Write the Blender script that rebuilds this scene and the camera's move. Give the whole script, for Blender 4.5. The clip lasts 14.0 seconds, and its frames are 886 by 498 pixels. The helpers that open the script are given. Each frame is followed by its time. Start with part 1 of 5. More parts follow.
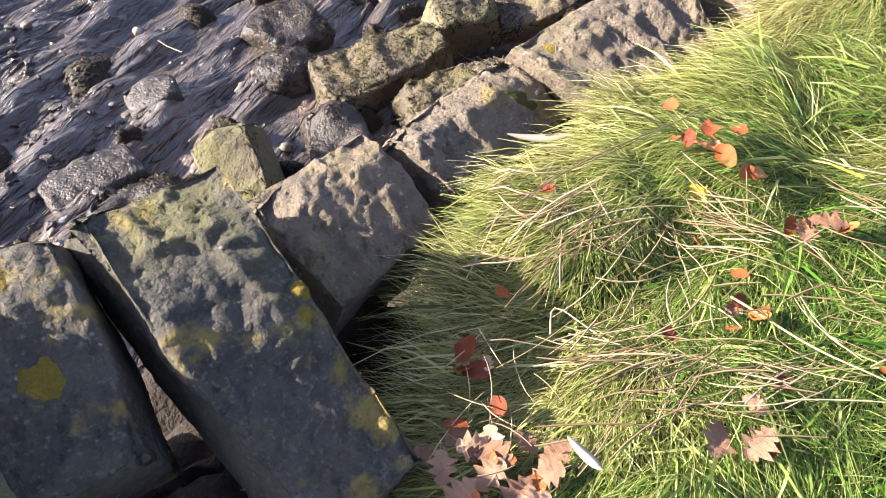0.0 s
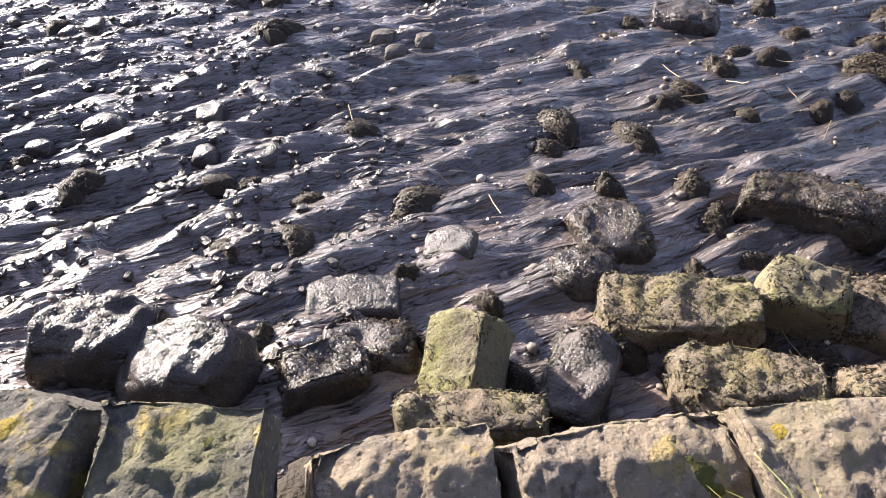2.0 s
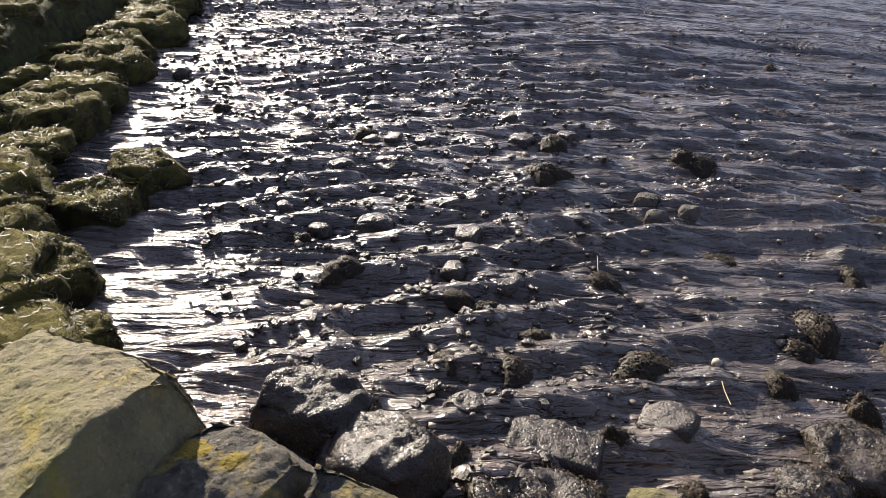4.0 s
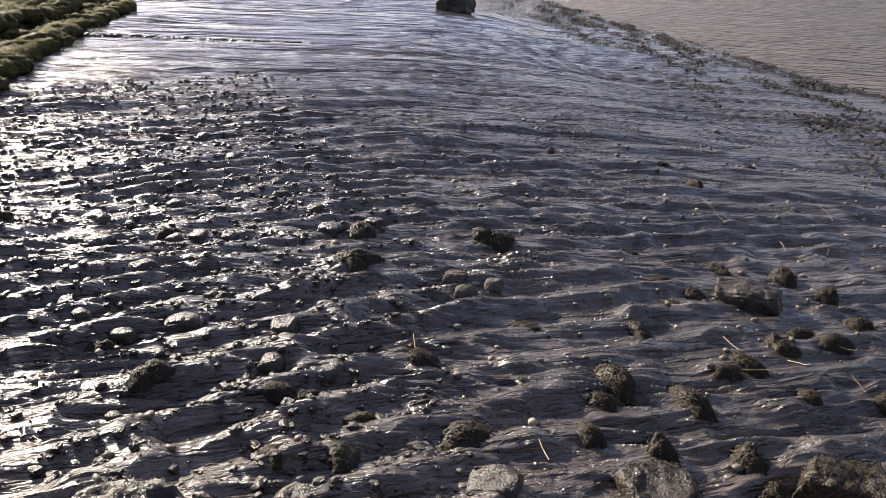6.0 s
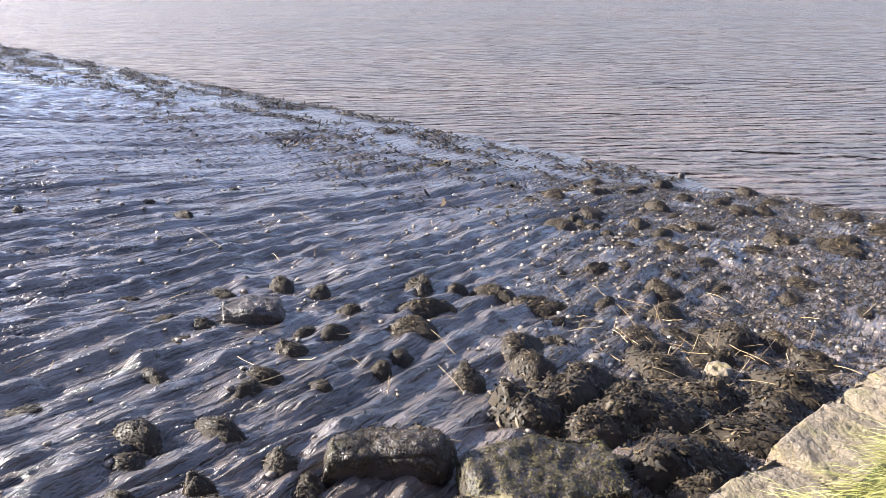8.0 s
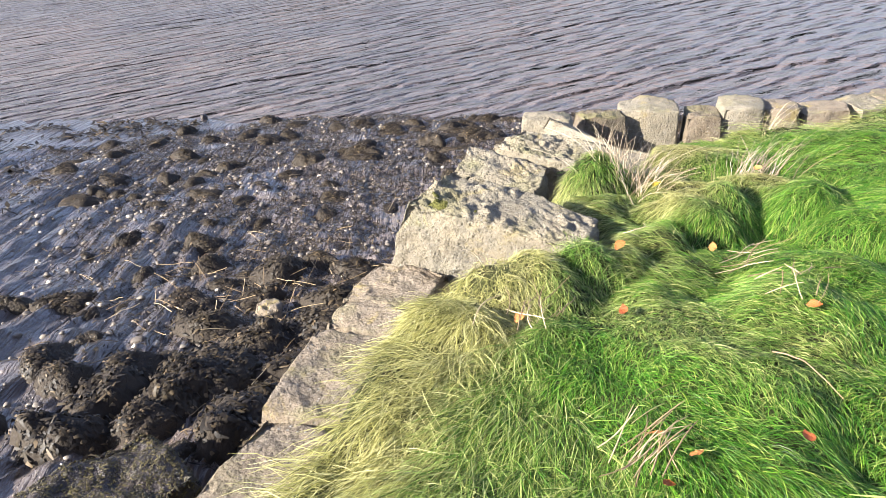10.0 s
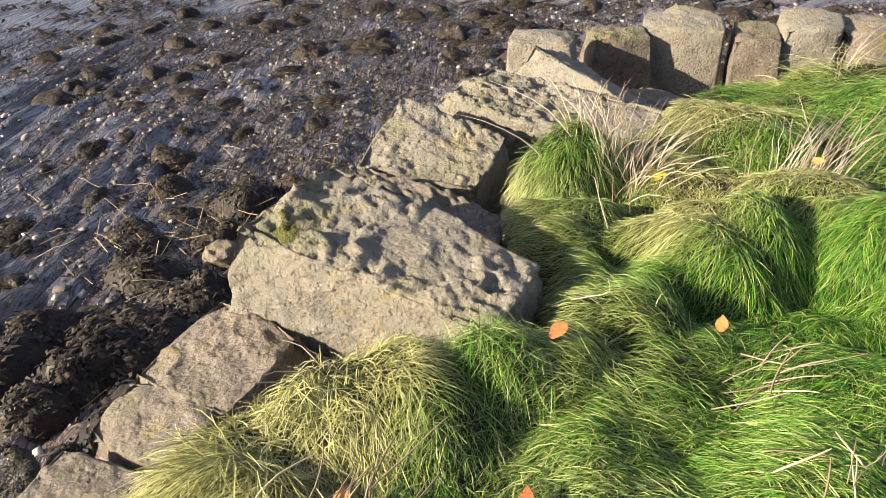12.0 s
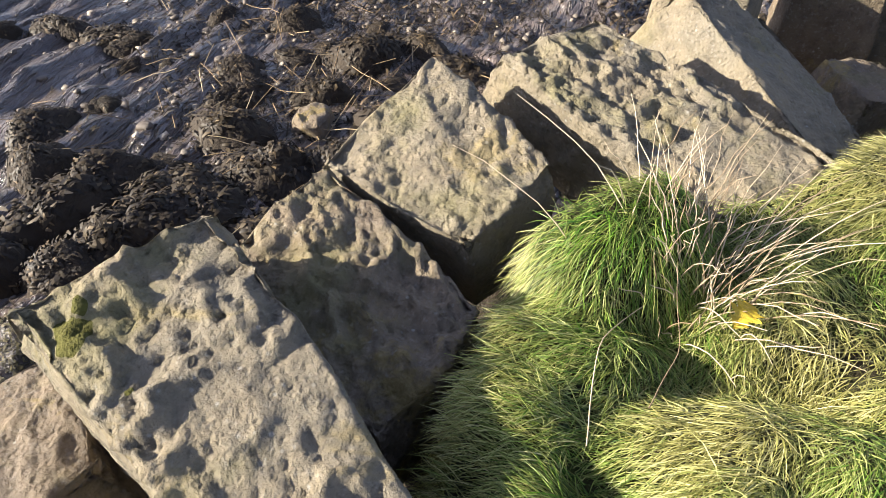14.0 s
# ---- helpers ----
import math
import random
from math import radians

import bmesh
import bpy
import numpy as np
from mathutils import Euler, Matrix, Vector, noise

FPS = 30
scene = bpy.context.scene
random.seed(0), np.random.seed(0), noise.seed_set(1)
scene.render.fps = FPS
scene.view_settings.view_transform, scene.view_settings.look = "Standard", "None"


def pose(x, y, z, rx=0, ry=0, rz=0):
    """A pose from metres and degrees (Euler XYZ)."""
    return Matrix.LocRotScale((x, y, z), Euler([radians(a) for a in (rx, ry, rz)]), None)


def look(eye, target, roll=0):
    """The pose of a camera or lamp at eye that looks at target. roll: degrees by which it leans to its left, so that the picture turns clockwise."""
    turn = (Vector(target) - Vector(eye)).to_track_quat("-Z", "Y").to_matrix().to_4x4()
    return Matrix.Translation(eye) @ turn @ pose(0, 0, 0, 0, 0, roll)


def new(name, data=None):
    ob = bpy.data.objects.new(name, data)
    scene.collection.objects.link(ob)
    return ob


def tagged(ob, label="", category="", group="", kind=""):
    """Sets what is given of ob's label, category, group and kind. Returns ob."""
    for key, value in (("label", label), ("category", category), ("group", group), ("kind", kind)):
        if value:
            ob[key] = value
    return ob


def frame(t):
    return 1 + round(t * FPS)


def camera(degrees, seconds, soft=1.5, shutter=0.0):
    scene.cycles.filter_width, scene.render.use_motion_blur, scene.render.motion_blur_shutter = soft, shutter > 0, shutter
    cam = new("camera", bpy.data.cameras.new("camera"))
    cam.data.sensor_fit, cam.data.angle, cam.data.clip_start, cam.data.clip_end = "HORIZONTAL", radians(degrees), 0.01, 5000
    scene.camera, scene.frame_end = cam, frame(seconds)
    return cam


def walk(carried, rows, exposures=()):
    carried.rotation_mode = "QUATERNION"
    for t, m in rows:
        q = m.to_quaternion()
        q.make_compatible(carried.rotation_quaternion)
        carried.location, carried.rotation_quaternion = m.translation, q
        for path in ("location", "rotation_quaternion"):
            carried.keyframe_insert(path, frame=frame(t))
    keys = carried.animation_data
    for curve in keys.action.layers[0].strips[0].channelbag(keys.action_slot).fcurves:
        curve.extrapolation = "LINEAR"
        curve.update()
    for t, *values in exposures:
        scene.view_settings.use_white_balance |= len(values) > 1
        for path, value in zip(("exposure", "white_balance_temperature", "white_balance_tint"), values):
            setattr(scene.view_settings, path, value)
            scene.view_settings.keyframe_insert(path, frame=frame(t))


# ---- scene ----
cam = camera(61.3, 14.0, 0.6)
PATH = [
    (0, (0.055, 0.046, 1.657), (-0.008, 1.238, 0.052), -3.9),
    (0.5, (0.151, 0.236, 1.607), (-0.161, 1.411, 0.019), -7.9),
    (1, (0.374, 0.391, 1.558), (-0.236, 1.567, 0.06), -6.9),
    (1.5, (0.442, 0.592, 1.591), (-0.348, 1.747, 0.161), -6.9),
    (2, (0.479, 0.784, 1.667), (-0.53, 1.911, 0.359), -6.3),
    (2.5, (0.504, 0.838, 1.658), (-0.746, 1.815, 0.44), -7.8),
    (3, (0.495, 0.804, 1.691), (-0.95, 1.624, 0.577), -5.2),
    (3.2, (0.485, 0.79, 1.693), (-1.018, 1.565, 0.626), -4.7),
    (5.3, (0.515, 0.63, 1.687), (-1.009, 1.676, 0.924), -0.7),
    (5.5, (0.533, 0.637, 1.696), (-0.956, 1.745, 0.949), -0.3),
    (6, (0.584, 0.665, 1.691), (-0.742, 1.96, 0.939), -0.6),
    (6.5, (0.661, 0.685, 1.731), (-0.448, 2.179, 0.996), -0.8),
    (7, (0.747, 0.695, 1.764), (-0.098, 2.367, 1.063), -1.1),
    (7.5, (0.787, 0.71, 1.781), (0.251, 2.507, 1.086), -0.9),
    (8, (0.835, 0.702, 1.762), (0.587, 2.559, 1.064), -0.8),
    (8.5, (0.865, 0.705, 1.76), (0.863, 2.582, 1.07), -0.8),
    (9, (0.969, 0.753, 1.734), (1.402, 2.597, 1.09), -2.1),
    (9.2, (1.061, 0.798, 1.703), (1.641, 2.586, 1.019), -2.0),
    (11.3, (2.154, 1.724, 1.525), (2.976, 3.217, 0.477), -4.2),
    (11.5, (2.297, 1.818, 1.496), (3.02, 3.351, 0.435), -4.3),
    (12, (2.579, 2.056, 1.467), (3.158, 3.583, 0.312), -5.4),
    (12.5, (2.841, 2.374, 1.426), (3.332, 3.933, 0.273), -3.1),
    (13, (3.105, 2.624, 1.405), (3.371, 4.123, 0.108), -3.7),
    (13.5, (3.314, 2.817, 1.415), (3.399, 4.23, 0.003), -4.1),
    (14, (3.494, 3.016, 1.404), (3.511, 4.358, -0.079), -5.5),
]
EXPOSURES = [(0, 1.9, 6300, 13), (2, 1.9, 6250, 14), (3, 1.5, 6400, 10), (5.3, 0.6, 6800, 10), (6.5, 1.25, 6600, 10), (7.5, 1.93, 6200, 10),
             (9, 2.08, 5700, 9), (11.5, 1.47, 6500, 9), (14, 1.55, 6500, 9)]
walk(cam, [(t, look(eye, target, roll)) for t, eye, target, roll in PATH], EXPOSURES)
# ---------------------------------------------------------------- light
SUN_TO = Vector((-0.905, 0.075, 0.42)).normalized()
world = bpy.data.worlds.new("sky")
scene.world = world
world.use_nodes = True
wn = world.node_tree.nodes
wn.clear()
w_out = wn.new("ShaderNodeOutputWorld")
w_bg = wn.new("ShaderNodeBackground")
w_sky = wn.new("ShaderNodeTexSky")
w_sky.sky_type = "NISHITA"
w_sky.sun_disc = False
w_sky.sun_elevation = math.asin(SUN_TO.z)
w_sky.sun_rotation = math.atan2(SUN_TO.x, SUN_TO.y)
w_sky.air_density, w_sky.dust_density, w_sky.ozone_density = 1.0, 1.5, 1.6
w_bg.inputs["Strength"].default_value = 0.082
w_tint = wn.new("ShaderNodeMix")
w_tint.data_type, w_tint.blend_type = "RGBA", "MULTIPLY"
w_tint.inputs[0].default_value = 1.0
w_tint.inputs[7].default_value = (0.95, 0.945, 1.15, 1)
w_haze = wn.new("ShaderNodeHueSaturation")
w_haze.inputs["Saturation"].default_value = 0.72
world.node_tree.links.new(w_sky.outputs[0], w_haze.inputs["Color"])
world.node_tree.links.new(w_haze.outputs[0], w_tint.inputs[6])
world.node_tree.links.new(w_tint.outputs[2], w_bg.inputs["Color"])
world.node_tree.links.new(w_bg.outputs[0], w_out.inputs[0])

sun_data = bpy.data.lights.new("sun", "SUN")
sun_data.energy, sun_data.angle, sun_data.color = 5.6, radians(0.55), (1.0, 0.90, 0.76)
sun = new("sun", sun_data)
sun.matrix_world = look(SUN_TO * 60, (0, 0, 0))


# ---------------------------------------------------------------- materials
class Mat:
    """A small builder for node materials."""

    def __init__(self, name, rough=0.8, spec=0.5):
        self.m = bpy.data.materials.new(name)
        self.m.use_nodes = True
        self.nt = self.m.node_tree
        self.bsdf = self.nt.nodes["Principled BSDF"]
        self.bsdf.inputs["Roughness"].default_value = rough
        self.bsdf.inputs["Specular IOR Level"].default_value = spec
        self.co = self.nt.nodes.new("ShaderNodeTexCoord").outputs["Object"]

    def world_space(self):
        self.co = self.nt.nodes.new("ShaderNodeNewGeometry").outputs["Position"]
        return self

    def node(self, kind, **sets):
        n = self.nt.nodes.new(kind)
        for key, value in sets.items():
            if key == "blend":
                n.blend_type = value
            elif key == "op":
                n.operation = value
            elif key == "data":
                n.data_type = value
            elif key == "attr":
                n.attribute_name = value
            elif key == "feature":
                n.feature = value
        return n

    def link(self, a, b):
        self.nt.links.new(a, b)

    def flow(self, angle, across, along):
        """Coordinates drawn out along a heading in degrees: cells per metre across it and along it."""
        turn = self.node("ShaderNodeVectorRotate")
        turn.rotation_type = "Z_AXIS"
        turn.inputs["Angle"].default_value = radians(90 - angle)
        self.link(self.co, turn.inputs["Vector"])
        n = self.node("ShaderNodeMapping")
        n.inputs["Scale"].default_value = (across, along, across)
        self.link(turn.outputs[0], n.inputs["Vector"])
        return n.outputs[0]

    def noise(self, scale, detail=4.0, rough=0.55, co=None, distort=0.0):
        n = self.node("ShaderNodeTexNoise")
        n.inputs["Scale"].default_value = scale
        n.inputs["Detail"].default_value = detail
        n.inputs["Roughness"].default_value = rough
        n.inputs["Distortion"].default_value = distort
        self.link(co if co is not None else self.co, n.inputs["Vector"])
        return n.outputs["Fac"]

    def cells(self, scale, co=None):
        n = self.node("ShaderNodeTexVoronoi")
        n.inputs["Scale"].default_value = scale
        self.link(co if co is not None else self.co, n.inputs["Vector"])
        return n.outputs["Distance"]

    def ramp(self, fac, *stops):
        n = self.node("ShaderNodeValToRGB")
        while len(n.color_ramp.elements) < len(stops):
            n.color_ramp.elements.new(0.5)
        for e, (at, c) in zip(n.color_ramp.elements, stops):
            e.position = at
            e.color = (c, c, c, 1) if isinstance(c, (int, float)) else (*c, 1)
        self.link(fac, n.inputs[0])
        return n.outputs[0]

    def mix(self, fac, a, b, blend="MIX"):
        n = self.node("ShaderNodeMix", data="RGBA", blend=blend)
        for value, socket in ((fac, n.inputs[0]), (a, n.inputs[6]), (b, n.inputs[7])):
            if isinstance(value, (int, float)):
                socket.default_value = value
            elif isinstance(value, tuple):
                socket.default_value = (*value, 1)
            else:
                self.link(value, socket)
        return n.outputs[2]

    def maths(self, op, a, b):
        n = self.node("ShaderNodeMath", op=op)
        for value, socket in ((a, n.inputs[0]), (b, n.inputs[1])):
            if isinstance(value, (int, float)):
                socket.default_value = value
            else:
                self.link(value, socket)
        return n.outputs[0]

    def crest(self, fac):
        """A height with sharp crests where the noise passes its middle."""
        n = self.maths("SUBTRACT", self.maths("MULTIPLY", fac, 2.0), 1.0)
        return self.maths("SUBTRACT", 1.0, self.maths("ABSOLUTE", n, 0.0))

    def island(self):
        return self.node("ShaderNodeNewGeometry").outputs["Random Per Island"]

    def piece(self):
        return self.node("ShaderNodeObjectInfo").outputs["Random"]

    def attribute(self, name):
        return self.node("ShaderNodeAttribute", attr=name).outputs["Fac"]

    def upward(self):
        n = self.node("ShaderNodeNewGeometry").outputs["Normal"]
        s = self.node("ShaderNodeSeparateXYZ")
        self.link(n, s.inputs[0])
        return s.outputs["Z"]

    def colour(self, c):
        if isinstance(c, tuple):
            self.bsdf.inputs["Base Color"].default_value = (*c, 1)
        else:
            self.link(c, self.bsdf.inputs["Base Color"])

    def rough(self, r):
        self.link(r, self.bsdf.inputs["Roughness"])

    def bump(self, height, distance, strength=1.0, after=None):
        n = self.node("ShaderNodeBump")
        n.inputs["Strength"].default_value = strength
        n.inputs["Distance"].default_value = distance
        self.link(height, n.inputs["Height"])
        if after is not None:
            self.link(after, n.inputs["Normal"])
        self.link(n.outputs[0], self.bsdf.inputs["Normal"])
        return n.outputs[0]


def mud_material():
    m = Mat("wet_mud", spec=0.5).world_space()
    big = m.noise(0.7, 4)
    mid = m.noise(6, 5, 0.6)
    c = m.mix(m.ramp(big, (0.35, 0.0), (0.65, 1.0)), (0.052, 0.042, 0.036), (0.100, 0.080, 0.068))
    c = m.mix(m.ramp(mid, (0.42, 0.0), (0.75, 0.7)), c, (0.155, 0.122, 0.102))
    c = m.mix(m.ramp(m.noise(55, 4, 0.7), (0.55, 0.0), (0.8, 0.5)), c, (0.21, 0.168, 0.14))
    # drier, lighter silt close under the bank
    silt = m.ramp(m.noise(1.6, 4, 0.6), (0.45, 0.0), (0.62, 0.75))
    split = m.node("ShaderNodeSeparateXYZ")
    m.link(m.co, split.inputs[0])
    close = m.node("ShaderNodeMapRange")
    close.inputs["From Min"].default_value, close.inputs["From Max"].default_value = 3.6, 6.2
    close.inputs["To Min"].default_value, close.inputs["To Max"].default_value = 1.0, 0.0
    m.link(m.maths("SUBTRACT", split.outputs["Y"], m.maths("MULTIPLY", split.outputs["X"], 0.9)), close.inputs["Value"])
    c = m.mix(m.maths("MULTIPLY", silt, close.outputs[0]), c, (0.25, 0.185, 0.148))
    m.colour(c)
    # the flats upstream lie under a film of water and are smoother
    film = m.node("ShaderNodeMapRange")
    film.inputs["From Min"].default_value, film.inputs["From Max"].default_value = -22.0, -10.0
    film.inputs["To Min"].default_value, film.inputs["To Max"].default_value = 0.4, 1.0
    m.link(split.outputs["X"], film.inputs["Value"])
    film = film.outputs[0]
    m.rough(m.maths("MULTIPLY", m.ramp(m.noise(3.0, 4, 0.6), (0.32, 0.06), (0.55, 0.13), (0.78, 0.26)), film))
    m.bsdf.inputs["IOR"].default_value = 1.45
    m.bsdf.inputs["Specular IOR Level"].default_value = 0.5
    # a film of water over the silt
    m.bsdf.inputs["Coat Weight"].default_value = 0.9
    m.link(m.maths("MULTIPLY", film, 0.30), m.bsdf.inputs["Coat Roughness"])
    m.bsdf.inputs["Coat IOR"].default_value = 1.45
    flat = m.node("ShaderNodeMapRange")
    flat.inputs["From Min"].default_value, flat.inputs["From Max"].default_value = -5.0, -12.0
    m.link(m.maths("SUBTRACT", split.outputs["X"], m.maths("MULTIPLY", split.outputs["Y"], 0.15)), flat.inputs["Value"])
    long_line = m.bump(m.crest(m.noise(1.0, 2, 0.45, m.flow(60, 2.0, 0.13), 0.4)), 0.42, 1.0)
    m.link(flat.outputs[0], m.nt.nodes[long_line.node.name].inputs["Strength"])
    line = m.noise(1.0, 2, 0.45, m.flow(60, 6.5, 0.55), 0.5)
    b = m.bump(m.crest(line), 0.16, 1.0, long_line)
    m.link(film, m.nt.nodes[b.node.name].inputs["Strength"])
    b = m.bump(m.crest(m.noise(1.0, 3, 0.55, m.flow(64, 17, 3.6), 0.8)), 0.034, 1.0, b)
    m.link(film, m.nt.nodes[b.node.name].inputs["Strength"])
    b = m.bump(m.noise(60, 4, 0.7), 0.014, 0.7, b)
    m.link(b, m.bsdf.inputs["Coat Normal"])
    return m.m


def stone_material(name, base, warm, dark, lichen=0.25, moss=0.2, wet=False):
    m = Mat(name, 0.85, 0.3)
    shift = m.node("ShaderNodeVectorMath", op="ADD")
    m.link(m.co, shift.inputs[0])
    ob = m.node("ShaderNodeObjectInfo")
    m.link(ob.outputs["Location"], shift.inputs[1])
    m.co = shift.outputs[0]
    c = m.mix(m.ramp(m.noise(4.5, 6, 0.6), (0.35, 0.0), (0.65, 1.0)), base, warm)
    c = m.mix(m.ramp(m.noise(14, 6, 0.7), (0.47, 0.0), (0.74, 0.78)), c, dark)
    if not wet:
        c = m.mix(m.ramp(m.noise(70, 3, 0.6), (0.55, 0.0), (0.75, 0.35)), c, (0.42, 0.39, 0.33))
    # pale lichen flecks and crusts of yellow lichen
    fleck = m.ramp(m.cells(34), (0.10, 0.55), (0.2, 0.0))
    fleck = m.maths("MULTIPLY", fleck, m.ramp(m.noise(5, 2), (0.5, 0.0), (0.62, 1.0)))
    c = m.mix(fleck, c, (0.10, 0.08, 0.065) if wet else (0.40, 0.40, 0.36))
    crust = m.ramp(m.noise(3.1, 5, 0.7, None, 0.4), (0.60 - lichen * 0.16, 0.0), (0.66 - lichen * 0.14, lichen * 2.2 if lichen < 0.4 else 0.85))
    c = m.mix(crust, c, (0.36, 0.27, 0.06))
    green = m.ramp(m.noise(2.3, 5, 0.65), (0.57 - moss * 0.3, 0.0), (0.72 - moss * 0.25, min(1.0, 0.35 + moss)))
    green = m.maths("MULTIPLY", green, m.ramp(m.upward(), (0.1, 0.0), (0.7, 1.0)))
    c = m.mix(green, c, m.mix(m.noise(30, 4), (0.10, 0.095, 0.03), (0.24, 0.23, 0.075)))
    m.colour(c)
    if wet:
        m.rough(m.ramp(m.noise(9, 3), (0.35, 0.20), (0.65, 0.50)))
        m.bsdf.inputs["Specular IOR Level"].default_value = 0.5
    soft = 0.5 if wet else 1.0
    b = m.bump(m.noise(17, 7, 0.74), 0.024 * soft, 0.9)
    b = m.bump(m.noise(40, 5, 0.72), 0.012 * soft, 0.9, b)
    b = m.bump(m.ramp(m.cells(46), (0.05, 0.0), (0.45, 1.0)), 0.006, 0.8, b)
    m.bump(m.noise(150, 3, 0.6), 0.004, 0.8, b)
    return m.m


def weed_material():
    m = Mat("bladder_wrack", 0.6, 0.28)
    c = m.ramp(m.island(), (0.0, (0.008, 0.006, 0.004)), (0.5, (0.021, 0.015, 0.009)), (0.85, (0.058, 0.043, 0.022)), (1.0, (0.22, 0.155, 0.085)))
    m.colour(m.mix(0.35, c, m.ramp(m.piece(), (0.0, (0.012, 0.008, 0.005)), (1.0, (0.05, 0.036, 0.017)))))
    return m.m


def weed_green_material():
    m = Mat("olive_weed", 0.6, 0.4)
    m.colour(m.ramp(m.island(), (0.0, (0.020, 0.016, 0.006)), (0.5, (0.055, 0.044, 0.015)), (1.0, (0.12, 0.098, 0.034))))
    return m.m


def grass_material():
    m = Mat("grass_blades", 0.45, 0.35)
    fresh = m.ramp(m.island(), (0.0, (0.012, 0.050, 0.005)), (0.5, (0.062, 0.205, 0.010)), (0.85, (0.16, 0.35, 0.022)), (1.0, (0.40, 0.46, 0.08)))
    dead = m.ramp(m.island(), (0.0, (0.13, 0.125, 0.035)), (0.5, (0.47, 0.42, 0.14)), (1.0, (0.78, 0.70, 0.36)))
    m.colour(m.mix(m.attribute("dry"), fresh, dead))
    m.bsdf.inputs["Subsurface Weight"].default_value = 0.0
    tr = m.node("ShaderNodeBsdfTranslucent")
    add = m.node("ShaderNodeMixShader")
    add.inputs[0].default_value = 0.38
    m.link(m.bsdf.inputs["Base Color"].links[0].from_socket, tr.inputs["Color"])
    out = m.nt.nodes["Material Output"]
    m.link(m.bsdf.outputs[0], add.inputs[1])
    m.link(tr.outputs[0], add.inputs[2])
    m.link(add.outputs[0], out.inputs["Surface"])
    return m.m


def soil_material():
    m = Mat("turf_soil", 0.95, 0.2).world_space()
    c = m.mix(m.ramp(m.noise(9, 5, 0.6), (0.4, 0.0), (0.6, 1.0)), (0.020, 0.016, 0.009), (0.040, 0.052, 0.012))
    c = m.mix(m.ramp(m.noise(2.1, 5, 0.6), (0.45, 0.0), (0.65, 0.7)), c, (0.05, 0.05, 0.016))
    m.colour(c)
    b = m.bump(m.noise(22, 5, 0.7), 0.03, 0.9)
    m.bump(m.noise(120, 3), 0.006, 0.8, b)
    return m.m


def straw_material(name, stops):
    m = Mat(name, 0.6, 0.35)
    pick = m.maths("FRACT", m.maths("ADD", m.island(), m.piece()), 0.0)
    m.colour(m.mix(m.ramp(m.noise(40, 3), (0.4, 0.0), (0.7, 0.35)), m.ramp(pick, *stops), stops[0][1]))
    return m.m


def leaf_material(name, dark, mid, light):
    m = Mat(name, 0.55, 0.35)
    c = m.ramp(m.piece(), (0.0, dark), (0.5, mid), (1.0, light))
    c = m.mix(m.ramp(m.noise(60, 4), (0.45, 0.0), (0.7, 0.55)), c, dark)
    m.colour(c)
    m.bump(m.noise(140, 2), 0.002, 0.6)
    return m.m


def pebble_material():
    m = Mat("pebbles", 0.6, 0.4)
    c = m.ramp(m.piece(), (0.0, (0.07, 0.06, 0.052)), (0.35, (0.14, 0.115, 0.09)), (0.75, (0.20, 0.165, 0.125)), (1.0, (0.58, 0.51, 0.40)))
    c = m.mix(0.7, c, m.ramp(m.island(), (0.0, (0.035, 0.029, 0.025)), (0.6, (0.065, 0.053, 0.042)), (0.86, (0.13, 0.105, 0.08)), (0.93, (0.5, 0.43, 0.33)), (1.0, (0.66, 0.58, 0.46))))
    c = m.mix(m.ramp(m.noise(50, 4), (0.45, 0.0), (0.7, 0.5)), c, (0.12, 0.09, 0.07))
    m.colour(c)
    m.bump(m.noise(90, 3), 0.003, 0.6)
    return m.m


def water_material():
    m = Mat("river_water", 0.05, 0.5).world_space()
    c = m.mix(m.ramp(m.noise(0.15, 3), (0.4, 0.0), (0.6, 1.0)), (0.128, 0.100, 0.090), (0.106, 0.090, 0.090))
    m.colour(c)
    m.bsdf.inputs["IOR"].default_value = 1.33

    def crests(angle, length, distort, detail):
        n = m.node("ShaderNodeTexWave")
        n.bands_direction = "Y"
        n.inputs["Scale"].default_value = 2 * math.pi / (20 * length)
        n.inputs["Distortion"].default_value = distort
        n.inputs["Detail"].default_value = 3.0
        n.inputs["Detail Scale"].default_value = detail
        n.inputs["Detail Roughness"].default_value = 0.6
        turn = m.node("ShaderNodeVectorRotate")
        turn.rotation_type = "Z_AXIS"
        turn.inputs["Angle"].default_value = radians(angle)
        m.link(m.co, turn.inputs["Vector"])
        m.link(turn.outputs[0], n.inputs["Vector"])
        return n.outputs["Fac"]

    b = m.bump(m.noise(1.0, 3, 0.5, m.flow(-8, 0.55, 0.16), 0.6), 0.8, 1.0)
    b = m.bump(m.noise(1.0, 3, 0.55, m.flow(-6, 0.2, 0.06), 0.5), 1.4, 1.0, b)
    b = m.bump(m.noise(1.0, 4, 0.65, m.flow(-5, 0.09, 0.025), 0.5), 3.5, 1.0, b)
    b = m.bump(crests(8, 1.0, 4.5, 0.45), 0.24, 1.0, b)
    b = m.bump(crests(-9, 0.46, 6.0, 0.8), 0.12, 1.0, b)
    b = m.bump(m.noise(1.0, 3, 0.6, m.flow(-4, 4.0, 1.4), 0.4), 0.18, 1.0, b)
    m.bump(m.noise(1.0, 3, 0.6, m.flow(6, 14, 5), 0.3), 0.05, 1.0, b)
    return m.m


